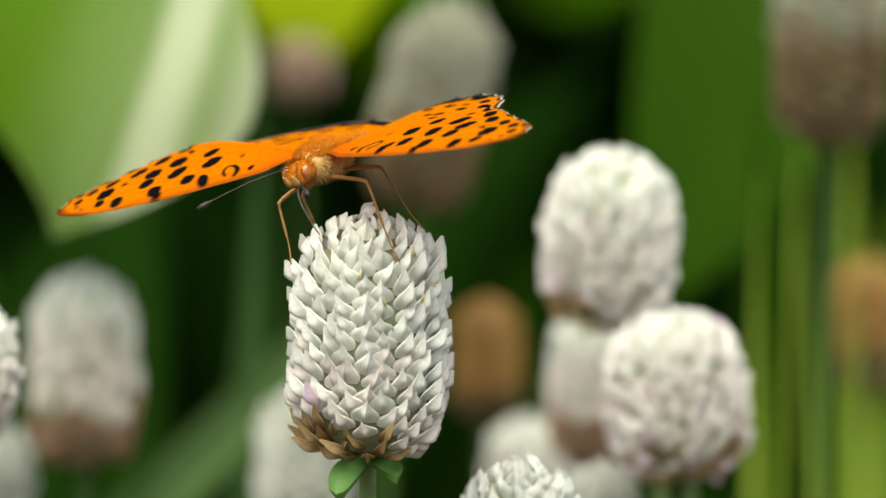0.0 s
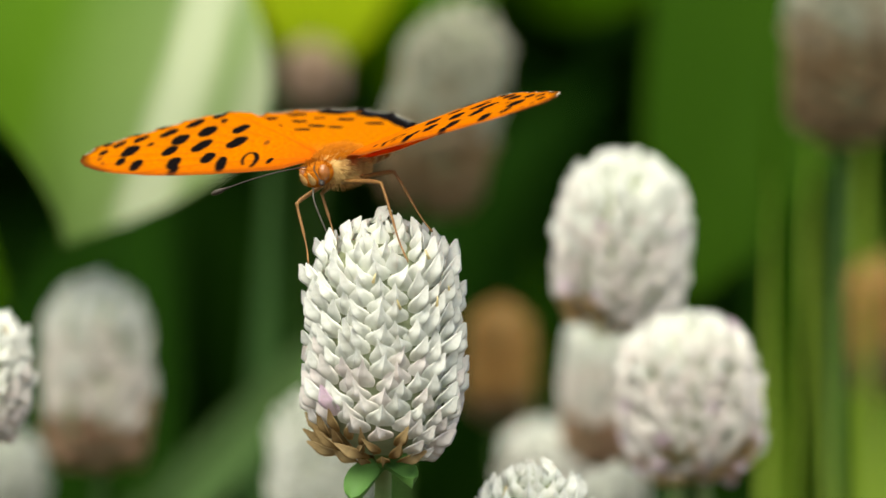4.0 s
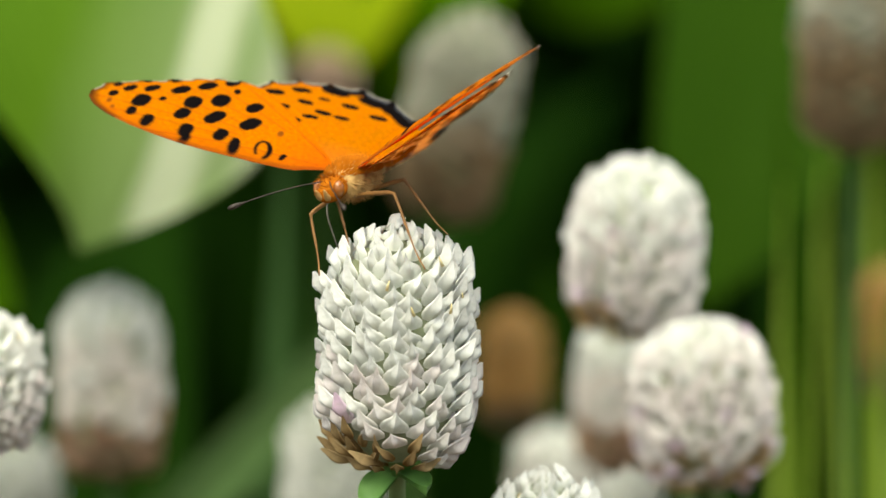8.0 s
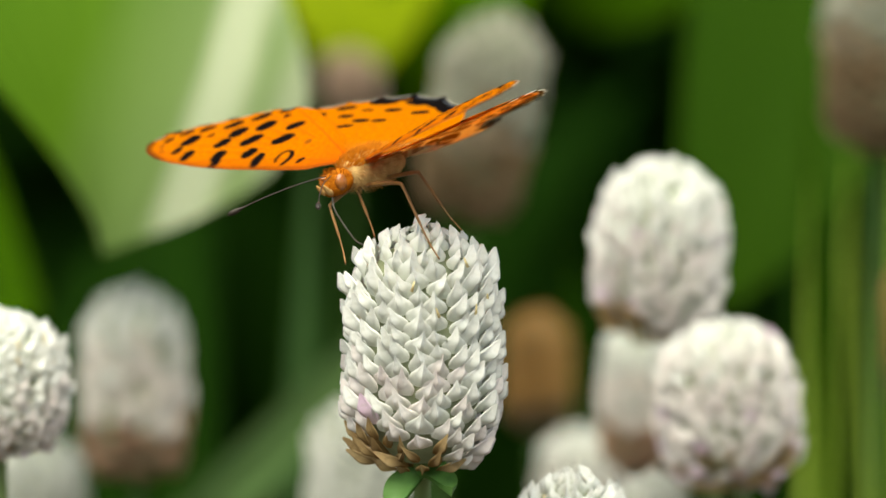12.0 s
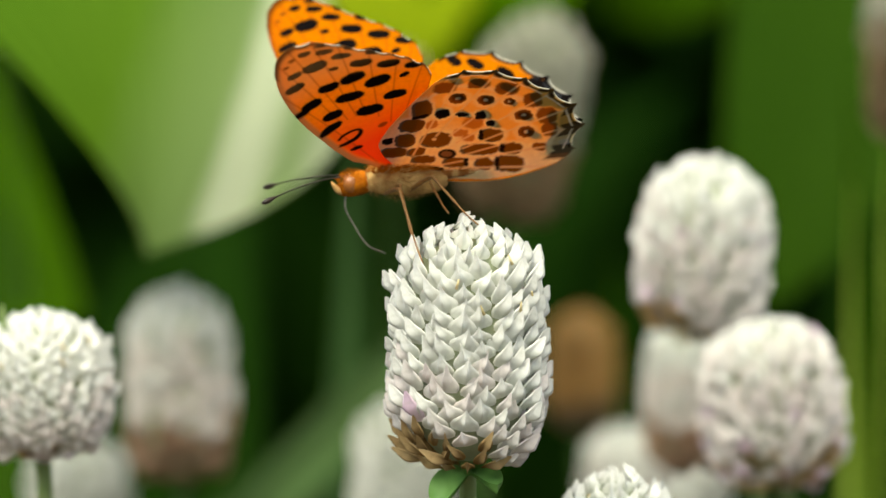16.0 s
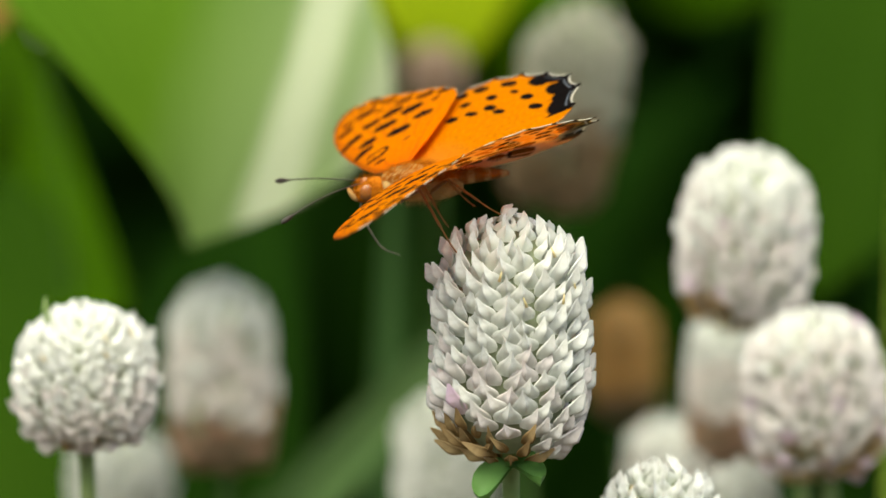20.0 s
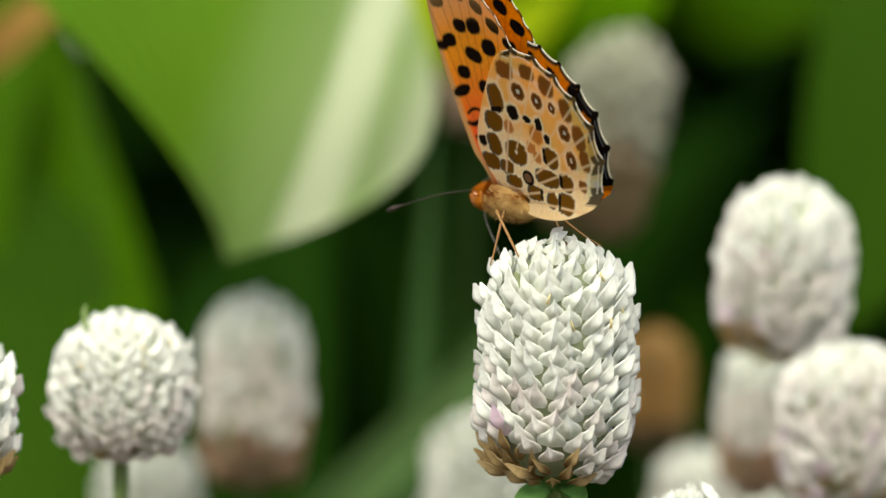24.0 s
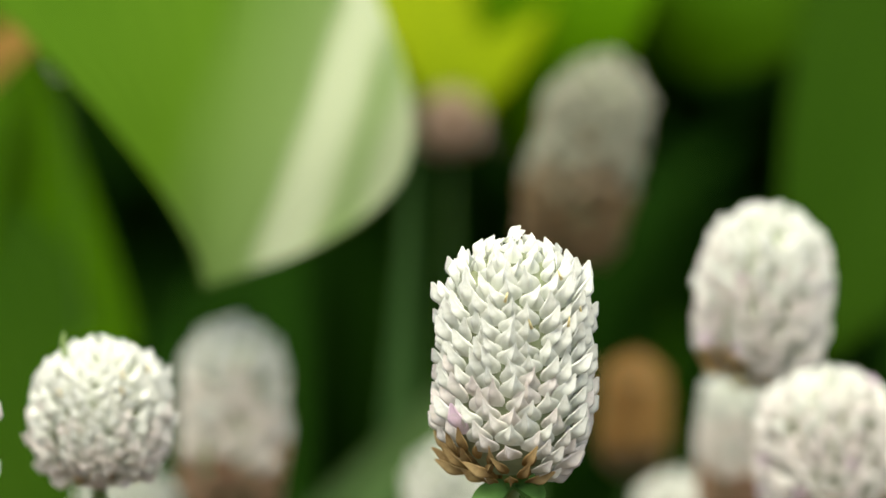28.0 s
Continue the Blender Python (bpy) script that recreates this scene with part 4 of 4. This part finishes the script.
def lump(name, rings, mat, parent, label="", sides=20, sag=0.0):
    """A rounded body along x: rings of (x, z, half width, half height) in millimetres."""
    vs, fs = [], []
    for x, z, w, h in rings:
        for k in range(sides):
            a = 2 * math.pi * k / sides
            vs.append((x * BUILD / 1000, w * BUILD * math.cos(a) / 1000, (z + h * math.sin(a)) * BUILD / 1000))
    for i in range(len(rings) - 1):
        for k in range(sides):
            j = (k + 1) % sides
            fs.append((i * sides + k, (i + 1) * sides + k, (i + 1) * sides + j, i * sides + j))
    fs += [tuple(range(sides)), tuple(range((len(rings) - 1) * sides, len(rings) * sides))[::-1]]
    return child(name, grid_mesh(name, vs, fs, mat), parent, label)


def fur(parent, seed, count, mat, centre, radii, lean, length, where):
    """Fine hairs over an oval, joined in one mesh."""
    rng = random.Random(seed)
    vs, fs = [], []
    while len(fs) < count * 2:
        d = Vector((rng.gauss(0, 1), rng.gauss(0, 1), rng.gauss(0, 1))).normalized()
        if not where(d):
            continue
        p = Vector((centre[0] + d.x * radii[0], centre[1] + d.y * radii[1], centre[2] + d.z * radii[2])) * BUILD
        g = (d + Vector(lean) + Vector((rng.uniform(-.3, .3), rng.uniform(-.3, .3), rng.uniform(-.3, .3)))).normalized() * length * rng.uniform(0.6, 1.2)
        s = d.cross(g).normalized() * 0.055 if d.cross(g).length > 1e-6 else Vector((0, 0.055, 0))
        o = len(vs)
        vs += [(p - s) / 1000, (p + s) / 1000, (p + g * 0.6 + s * 0.6) / 1000, (p + g * 0.6 - s * 0.6) / 1000, (p + g) / 1000]
        fs += [(o, o + 1, o + 2, o + 3), (o + 3, o + 2, o + 4)]
    tagged(child("fur", grid_mesh("fur", vs, fs, mat), parent), kind="stuff")


def leg_mesh(reach):
    """A jointed leg of the given reach from hip to claw, along x, its knee raised along z."""
    pts = smooth_path([(0, 0, 0), (reach * 0.16, 0, reach * 0.13), (reach * 0.34, 0, reach * 0.26), (reach * 0.41, 0, reach * 0.26),
                       (reach * 0.66, 0, reach * 0.13), (reach * 0.84, 0, reach * 0.04), (reach, 0, -0.0002)], 26)
    rad = [0.00032 if i < 9 else 0.00020 if i < 18 else 0.00012 for i in range(26)]
    rad[10] = rad[11] = 0.00029
    vs, fs = tube_arrays(pts, rad, 8)
    return grid_mesh("leg", vs, fs, SHIN)


HIPS = {"LF": (1.6, 1.3, -1.6), "RF": (1.6, -1.3, -1.6), "LH": (-1.6, 1.4, -1.5), "RH": (-1.6, -1.4, -1.5)}
REACH = {"LF": 0.0178, "RF": 0.0128, "LH": 0.0150, "RH": 0.0100}


def build_butterfly():
    root = new("butterfly")
    tagged(root, "orange fritillary butterfly with black-spotted wings feeding on a flower", "butterfly")
    thorax = lump("thorax", [(4.0, 0.2, 0.8, 0.9), (3.2, 0.4, 1.9, 1.6), (1.8, 0.5, 2.6, 2.1), (0, 0.5, 2.9, 2.3), (-1.8, 0.3, 2.7, 2.2), (-3.6, 0.1, 2.1, 1.9), (-5.2, 0, 1.5, 1.5), (-6.4, 0, 0.8, 0.9)],
                  PALE_FUR, root, "furry thorax, cream below")
    fur(thorax, 1, 1500, FUR, (-0.6, 0, 0.6), (4.8, 2.9, 2.2), (-1.2, 0, 0.1), 1.3, lambda d: d.z > 0.3)
    fur(thorax, 2, 1000, PALE_FUR, (-0.6, 0, 0.3), (4.8, 2.8, 2.3), (-0.7, 0, -0.2), 1.0, lambda d: d.z < 0.4)
    abdomen = lump("abdomen", [(-3.0, 0.5, 0.9, 1.0), (-4.5, 0.7, 0.9, 1.0), (-6.5, 0.9, 0.9, 0.95), (-8.5, 1.0, 0.85, 0.85), (-10.2, 1.1, 0.7, 0.7), (-11.4, 1.1, 0.5, 0.5), (-12.2, 1.1, 0.2, 0.25)],
                   BELLY, root, "ringed tawny abdomen")
    fur(abdomen, 3, 500, FUR, (-7.0, 0, 0.9), (4.5, 0.9, 1.0), (-1.0, 0, 0.0), 0.8, lambda d: d.z > 0.0)
    head = lump("head", [(3.2, 0.0, 1.2, 1.1), (4.1, 0.0, 1.8, 1.5), (5.1, -0.15, 1.9, 1.55), (6.0, -0.4, 1.6, 1.3), (6.7, -0.7, 1.1, 0.9), (7.2, -0.9, 0.4, 0.4)], FUR, root, "rusty furry head")
    fur(head, 4, 350, FUR, (5.2, 0, 0.0), (1.8, 1.7, 1.5), (0.5, 0, 0.2), 0.8, lambda d: d.z > 0.2 or d.x > 0.55)
    for s in (1, -1):
        bm = bmesh.new()
        bmesh.ops.create_uvsphere(bm, u_segments=18, v_segments=12, radius=0.00102)
        bmesh.ops.transform(bm, matrix=Matrix.Translation((0.0065, 0.00158 * s, 0.0000)) @ Matrix.Diagonal((1.0, 0.72, 1.2, 1)), verts=bm.verts)
        part("eye", bm, EYE, head, "glossy amber compound eye")
        pts = smooth_path([(0.0069, 0.0003 * s, -0.0012), (0.0082, 0.0006 * s, -0.0010), (0.0092, 0.0007 * s, 0.0002)], 8)
        tube("palp", pts, [0.0004, 0.0005, 0.00052, 0.0005, 0.00045, 0.00036, 0.00025, 0.0001], PALE_FUR, head, "cream hairy palp", 8)
        pts = smooth_path([(0.0072, 0.0006 * s, 0.0011), (0.0112, 0.0030 * s, 0.0008), (0.0152, 0.0060 * s, 0.0000), (0.0190, 0.0092 * s, -0.0012)], 22)
        rad = [0.00009] * 18 + [0.00018, 0.00036, 0.00042, 0.00022]
        tube("antenna", pts, rad, HORN, head, "thin dark antenna with club", 7)
    pts = smooth_path([(0.0071, 0, -0.0012), (0.0074, 0, -0.0035), (0.0062, 0, -0.0062), (0.0045, 0, -0.0090), (0.0020, -0.0004, -0.0104)], 18)
    tube("proboscis", pts, [0.00014 - 0.000003 * i for i in range(18)], TONGUE, head, "thin grey proboscis", 7)
    wings = {}
    for fore in (True, False):
        for left in (True, False):
            name = "forewing" if fore else "hindwing"
            wings[("F" if fore else "H") + ("L" if left else "R")] = child(name, wing_mesh(name, fore, left), root,
                                                                           "orange black-spotted forewing" if fore else "orange hindwing with black scalloped rim")
    legs = {k: child("leg", leg_mesh(REACH[k]), root, "slender brown leg") for k in HIPS}
    return root, wings, legs


butterfly, wings, legs = build_butterfly()

# seconds; place (mm); heading, pitch, roll; raise, twist and sweep of left and right forewing, left and right hindwing; stance
FLIGHT = [
    (0.0, -10.9, -3.3, 635.6, -120.3, -8.2, 9.6, (3.5, -6.4, -9.2), (3.5, -13.5, -4.0), (3.5, -2.8, -1.2), (2.5, 0.3, -2.8), 0),
    (1.0, -11.0, 0.6, 635.6, -112.1, -6.6, 9.9, (-3.3, -9.4, -6.5), (-6.2, -14.7, -13.3), (-4.2, -1.6, -3.5), (-5.5, -0.5, -1.5), 0),
    (2.0, -10.3, 0.5, 636.3, -117.3, -7.3, 8.6, (-1.5, -7.1, -11.9), (-4.3, -14.4, -14.3), (-1.6, -1.3, -6.1), (-3.7, 0.3, -5.4), 0),
    (3.0, -10.4, -1.0, 635.9, -121.4, -5.8, 8.1, (2.9, -9.1, -17.6), (2.0, -18.2, -13.4), (3.0, -5.7, -1.0), (3.7, -2.7, -2.3), 0),
    (5.5, -9.6, 0.2, 634.3, -119.6, 6.3, 5.6, (25.4, -15.4, -10.3), (22.2, -27.0, -5.6), (26.1, -12.1, -0.2), (24.2, -14.8, 0.6), 0),
    (6.0, -9.7, 1.0, 635.1, -118.1, 1.0, 3.4, (28.5, -8.5, -12.9), (21.1, -20.7, -15.4), (30.3, -5.9, -0.1), (24.1, -9.7, 1.2), 0),
    (7.0, -8.9, 0.0, 634.8, -114.6, -1.0, 2.0, (38.7, -7.0, -11.0), (33.6, -17.1, -11.0), (38.3, -5.1, -0.1), (35.2, -10.2, 0.5), 0),
    (8.0, -10.3, -0.8, 634.2, -117.4, -2.7, 2.3, (32.1, -8.0, -9.4), (25.5, -19.0, -8.7), (32.4, -5.7, 0.5), (26.6, -9.1, 1.3), 0),
    (9.0, -11.0, -0.7, 635.0, -123.4, -5.4, 4.4, (10.7, -11.3, -14.0), (7.3, -19.6, -8.6), (10.9, -8.1, -1.0), (9.0, -4.9, -2.3), 0),
    (10.0, -12.0, 3.0, 635.1, -126.8, -6.4, 4.8, (3.4, -15.3, -13.8), (-4.4, -22.3, -16.4), (7.2, -6.7, -4.9), (0.7, -6.0, -3.1), 0),
    (11.0, -12.0, 2.6, 636.1, -129.3, -1.4, 5.4, (11.4, -15.1, -9.8), (2.2, -22.6, -18.3), (17.8, -0.5, -6.3), (4.0, -11.3, -2.4), 0),
    (12.0, -11.7, 0.5, 635.9, -133.6, -9.7, 6.8, (17.7, -8.0, -12.0), (12.0, -14.4, -15.7), (15.6, 0.0, -0.8), (12.7, -5.4, 1.0), 0),
    (12.5, -12.9, 0.9, 636.5, -134.1, -13.5, 3.1, (22.9, -3.8, -15.0), (11.5, -9.1, -20.8), (20.9, 3.2, -0.3), (11.9, -1.3, 1.0), 0),
    (13.5, -12.3, 0.9, 635.4, -155.0, -8.7, 2.9, (40.7, -1.2, -8.8), (35.2, -4.3, -12.1), (39.9, 4.2, 0.7), (35.9, 1.5, 1.1), 0.5),
    (14.5, -11.8, 0.8, 634.5, -175.8, -4.0, 2.8, (60.0, 1.6, -2.7), (60.9, 0.5, -3.4), (60.3, 5.3, 1.6), (62.0, 4.4, 1.1), 1),
    (15.0, -12.1, 1.1, 634.1, -176.5, -5.1, 2.1, (58.9, 1.2, -2.1), (59.0, 1.2, -2.1), (58.6, 4.3, 2.1), (59.1, 4.3, 1.2), 1),
    (16.0, -13.6, 5.1, 634.2, -178.1, -2.3, -1.5, (42.2, -13.3, -0.4), (43.5, -3.5, 1.2), (43.1, -2.4, 1.6), (42.1, -2.2, -0.2), 1),
    (16.5, -14.4, 3.1, 634.4, -171.6, -5.1, -8.3, (41.7, -10.8, 3.0), (37.2, -4.5, -5.7), (45.8, 1.7, 1.4), (36.1, -0.5, 0.6), 1),
    (17.0, -14.8, 1.0, 633.4, -176.2, -2.0, -8.0, (28.1, -22.4, 1.2), (20.8, -19.5, -4.1), (33.9, -7.1, 1.2), (18.4, -11.7, 1.3), 1),
    (17.5, -14.6, 3.4, 632.9, -175.6, -5.6, -10.4, (15.1, -16.9, -5.4), (10.3, -15.2, -8.4), (21.3, -1.4, 1.2), (12.3, -8.7, 1.5), 1),
    (18.0, -15.3, 5.1, 631.2, -175.8, 8.3, -9.9, (9.7, -39.4, -4.9), (1.7, -38.8, -5.3), (9.7, -21.6, 1.1), (1.4, -31.4, 1.7), 1),
    (19.0, -15.5, 4.8, 631.5, -175.8, 4.2, -9.4, (10.1, -35.9, -4.3), (2.7, -36.0, -6.7), (10.5, -18.8, 1.3), (2.4, -29.4, 2.3), 1),
    (20.0, -17.4, 4.8, 632.2, -175.2, -2.3, -13.3, (17.8, -27.2, -4.4), (2.9, -27.5, -11.6), (26.2, -13.9, -2.4), (5.1, -21.9, -0.8), 1),
    (21.0, -17.9, 3.0, 632.3, -175.1, -4.9, -12.6, (24.1, -24.6, -4.5), (13.3, -23.3, -12.7), (29.4, -12.0, -3.0), (15.5, -18.3, -1.4), 1),
    (21.5, -17.8, 3.7, 631.9, -178.2, -6.7, -12.9, (28.1, -21.5, -4.4), (17.1, -21.1, -11.4), (33.0, -12.3, -1.9), (19.8, -17.3, -0.8), 1),
    (22.5, -13.9, 3.2, 632.8, -208.0, -2.1, -13.5, (77.1, -4.2, -1.3), (67.8, -5.7, -7.1), (79.1, -2.8, -0.8), (69.2, -5.1, -0.5), 1.5),
    (23.5, -10.0, 2.6, 633.6, -233.7, 2.4, -14.0, (88.6, -1.2, -15.3), (93.2, 1.8, -21.6), (87.0, -0.6, 0.3), (91.0, -0.1, 4.5), 2),
    (24.0, -9.6, 3.0, 633.1, -235.7, 1.5, -13.2, (89.4, -1.2, -14.3), (93.6, 2.5, -19.7), (87.6, -2.2, 1.4), (91.5, -0.4, 5.0), 2),
    (24.8, -9.2, 3.1, 633.0, -235.8, 1.8, -13.6, (89.4, -1.2, -14.3), (93.6, 2.5, -19.7), (87.6, -2.2, 1.4), (91.5, -0.4, 5.0), 2),
    (24.9, -9.2, 3.1, 633.0, -235.8, 1.8, -13.6, (89.4, -1.2, -14.3), (93.6, 2.5, -19.7), (87.6, -2.2, 1.4), (91.5, -0.4, 5.0), 2),
    (25.0, -9.9, 2.3, 633.6, -232.5, 5.6, -14.4, (79.2, 3.3, -7.6), (100.6, 0.7, -10.8), (77.0, -2.1, 1.0), (99.4, -1.0, 0.4), 2),
    (25.1, -13.8, 1.4, 637.1, -230.6, 10.6, -8.0, (14.0, -3.3, -6.0), (66.0, -3.3, -14.0), (14.4, -3.0, 0.0), (66.4, -3.0, 0.0), 2),
    (25.2, -25.0, 2.2, 647.5, -226.2, 7.8, -7.1, (-78.0, 0.1, -12.3), (-76.8, 0.1, -11.9), (-76.1, 0.1, 0.0), (-74.9, 0.1, 0.0), -1),
    (25.3, -32.8, 1.8, 652.8, -215.6, 7.5, -7.4, (-87.7, -0.3, -3.1), (-86.9, -0.3, -5.8), (-94.0, -0.3, 0.0), (-93.2, -0.3, 0.0), -1),
    (25.4, -39.4, 2.1, 659.1, -218.4, 21.2, -3.4, (-88.9, -6.2, -8.1), (-88.8, -6.2, -7.4), (-87.0, -5.7, 0.0), (-86.9, -5.7, 0.0), -1),
    (25.5, -50.6, 3.1, 659.8, -211.7, 29.3, -37.4, (54.9, -1.7, -4.0), (58.5, -1.7, -4.0), (54.6, -1.6, 0.0), (58.2, -1.6, 0.0), -1),
    (25.6, -54.0, 4.0, 669.0, -218.4, 38.0, -3.4, (60.0, -6.2, -8.1), (60.0, -6.2, -7.4), (61.9, -5.7, 0.0), (61.9, -5.7, 0.0), -1),
    (25.7, -66.0, 5.0, 670.0, -218.4, 38.0, -3.4, (0.0, -6.2, -8.1), (0.0, -6.2, -7.4), (1.9, -5.7, 0.0), (1.9, -5.7, 0.0), -1),
    (25.8, -79.0, 6.0, 671.0, -218.4, 38.0, -3.4, (-55.0, -6.2, -8.1), (-55.0, -6.2, -7.4), (-53.1, -5.7, 0.0), (-53.1, -5.7, 0.0), -1),
    (25.9, -100.0, 8.0, 676.0, -218.4, 15.0, -3.4, (10.0, -6.2, -8.1), (10.0, -6.2, -7.4), (11.9, -5.7, 0.0), (11.9, -5.7, 0.0), -1),
    (26.0, -125.0, 10.0, 685.0, -218.4, 15.0, -3.4, (70.0, -6.2, -8.1), (70.0, -6.2, -7.4), (71.9, -5.7, 0.0), (71.9, -5.7, 0.0), -1),
    (26.2, -190.0, 20.0, 715.0, -218.4, 15.0, -3.4, (-50.0, -6.2, -8.1), (-50.0, -6.2, -7.4), (-48.1, -5.7, 0.0), (-48.1, -5.7, 0.0), -1),
    (26.4, -280.0, 30.0, 760.0, -218.4, 15.0, -3.4, (60.0, -6.2, -8.1), (60.0, -6.2, -7.4), (61.9, -5.7, 0.0), (61.9, -5.7, 0.0), -1),
    (27.0, -700.0, 60.0, 900.0, -218.4, 15.0, -3.4, (20.0, -6.2, -8.1), (20.0, -6.2, -7.4), (21.9, -5.7, 0.0), (21.9, -5.7, 0.0), -1),
    (28.0, -1500.0, 100.0, 1150.0, -218.4, 15.0, -3.4, (20.0, -6.2, -8.1), (20.0, -6.2, -7.4), (21.9, -5.7, 0.0), (21.9, -5.7, 0.0), -1),
]
# seconds and shift (mm) of the flower on which the butterfly feeds
SWAY = [
    (0.0, -0.65, -0.19),
    (0.5, -0.60, -0.22),
    (1.0, -0.36, -0.23),
    (1.5, -0.08, -0.20),
    (2.0, 0.15, -0.14),
    (2.5, 0.03, -0.11),
    (3.0, -0.21, -0.15),
    (3.5, -0.40, -0.14),
    (5.5, -0.10, -0.25),
    (6.0, 0.11, -0.24),
    (6.5, 0.13, -0.15),
    (7.0, -0.09, -0.05),
    (7.5, -0.21, -0.23),
    (8.0, -0.29, -0.24),
    (8.5, -0.32, -0.31),
    (9.0, -0.32, -0.37),
    (9.5, -0.21, -0.27),
    (10.0, 0.06, -0.20),
    (10.5, 0.13, -0.06),
    (11.0, -0.01, 0.03),
    (11.5, -0.09, -0.02),
    (12.0, -0.21, -0.13),
    (12.5, -0.28, -0.13),
    (14.5, 0.34, -0.16),
    (15.0, 0.23, -0.01),
    (15.5, 0.06, 0.01),
    (16.0, -0.10, 0.17),
    (16.5, -0.37, 0.10),
    (17.0, -0.36, -0.01),
    (17.5, -0.19, -0.26),
    (18.0, 0.09, -0.23),
    (18.5, 0.30, -0.23),
    (19.0, 0.35, -0.15),
    (19.5, 0.19, -0.14),
    (20.0, -0.06, -0.03),
    (20.5, -0.25, 0.01),
    (21.0, -0.34, 0.01),
    (21.5, -0.25, -0.03),
    (23.5, 0.87, 0.01),
    (24.0, 0.81, -0.10),
    (24.5, 0.86, -0.16),
    (25.0, 0.98, -0.23),
    (25.5, 1.89, -0.76),
    (26.0, 1.90, -0.09),
    (26.5, 0.77, 1.50),
    (27.0, -0.92, 3.14),
    (27.5, -2.02, 4.20),
    (28.0, -2.24, 3.67),
]
# where the claws stand, from the crown of the head (mm): three stances in turn
STANCES = {
    0: {"LF": (3.3, -8.0, -5.0), "RF": (-11.0, -3.0, -7.4), "LH": (5.2, -1.0, -0.6), "RH": (-6.8, 2.0, -1.4)},
    1: {"LF": (-5.0, -8.4, -7.0), "RF": (-7.3, 0.0, -2.6), "LH": (3.2, -3.0, -1.0), "RH": (-0.5, 2.0, -0.2)},
    2: {"LF": (-3.2, -8.0, -6.8), "RF": (-10.4, -3.0, -6.6), "LH": (7.3, -1.0, -1.6), "RH": (-0.7, 3.5, 0.0)},
}
CROWN = Vector((-3.5, -5.4, 629.5))


def sway_at(t):
    ts = [s[0] for s in SWAY]
    return Vector((float(np.interp(t, ts, [s[1] for s in SWAY])), 0.0, float(np.interp(t, ts, [s[2] for s in SWAY]))))


def motions():
    base = main_flower.matrix_world.translation.copy()
    walk(main_flower, [(t, Matrix.Translation(base + Vector((x, 0, z)) / 1000)) for t, x, z in SWAY])
    body, wl, leg_rows = [], {k: [] for k in wings}, {k: [] for k in legs}
    for t, x, y, z, yaw, pitch, roll, *turns, stance in FLIGHT:
        m = pose(x / 1000, y / 1000, z / 1000, 0, 0, yaw) @ pose(0, 0, 0, 0, -pitch) @ pose(0, 0, 0, roll)
        body.append((t, m))
        for k, (raised, twist, sweep) in zip(("FL", "FR", "HL", "HR"), turns):
            s = 1 if k[1] == "L" else -1
            h = Vector((HINGE.x, HINGE.y * s, HINGE.z)) + (Vector((-0.002, 0, -0.0004)) if k[0] == "H" else Vector())
            wl[k].append((t, Matrix.Translation(h) @ pose(0, 0, 0, raised * s) @ pose(0, 0, 0, 0, -twist) @ pose(0, 0, 0, 0, 0, -sweep * s)))
        inv = m.inverted()
        for k in legs:
            hip = Vector(HIPS[k]) / 1000
            if stance >= 0:
                a, b = STANCES[int(stance)][k], STANCES[min(2, int(stance) + 1)][k]
                f = stance - int(stance)
                goal = inv @ ((CROWN + sway_at(t) + Vector(a).lerp(Vector(b), f)) / 1000)
            else:
                s = 1 if k[0] == "L" else -1
                goal = hip + Vector((-0.010, 0.002 * s, -0.0010 if k[1] == "H" else -0.0015))
            d = (goal - hip).normalized()
            upward = Vector((0, 0.35 if k[0] == "L" else -0.35, 1))
            side = upward.cross(d).normalized()
            top = d.cross(side)
            q = Matrix((d, side, top)).transposed().to_4x4()
            leg_rows[k].append((t, Matrix.Translation(hip) @ q))
    walk(butterfly, body)
    for k, rows in wl.items():
        walk(wings[k], rows)
    for k, rows in leg_rows.items():
        walk(legs[k], rows)


motions()
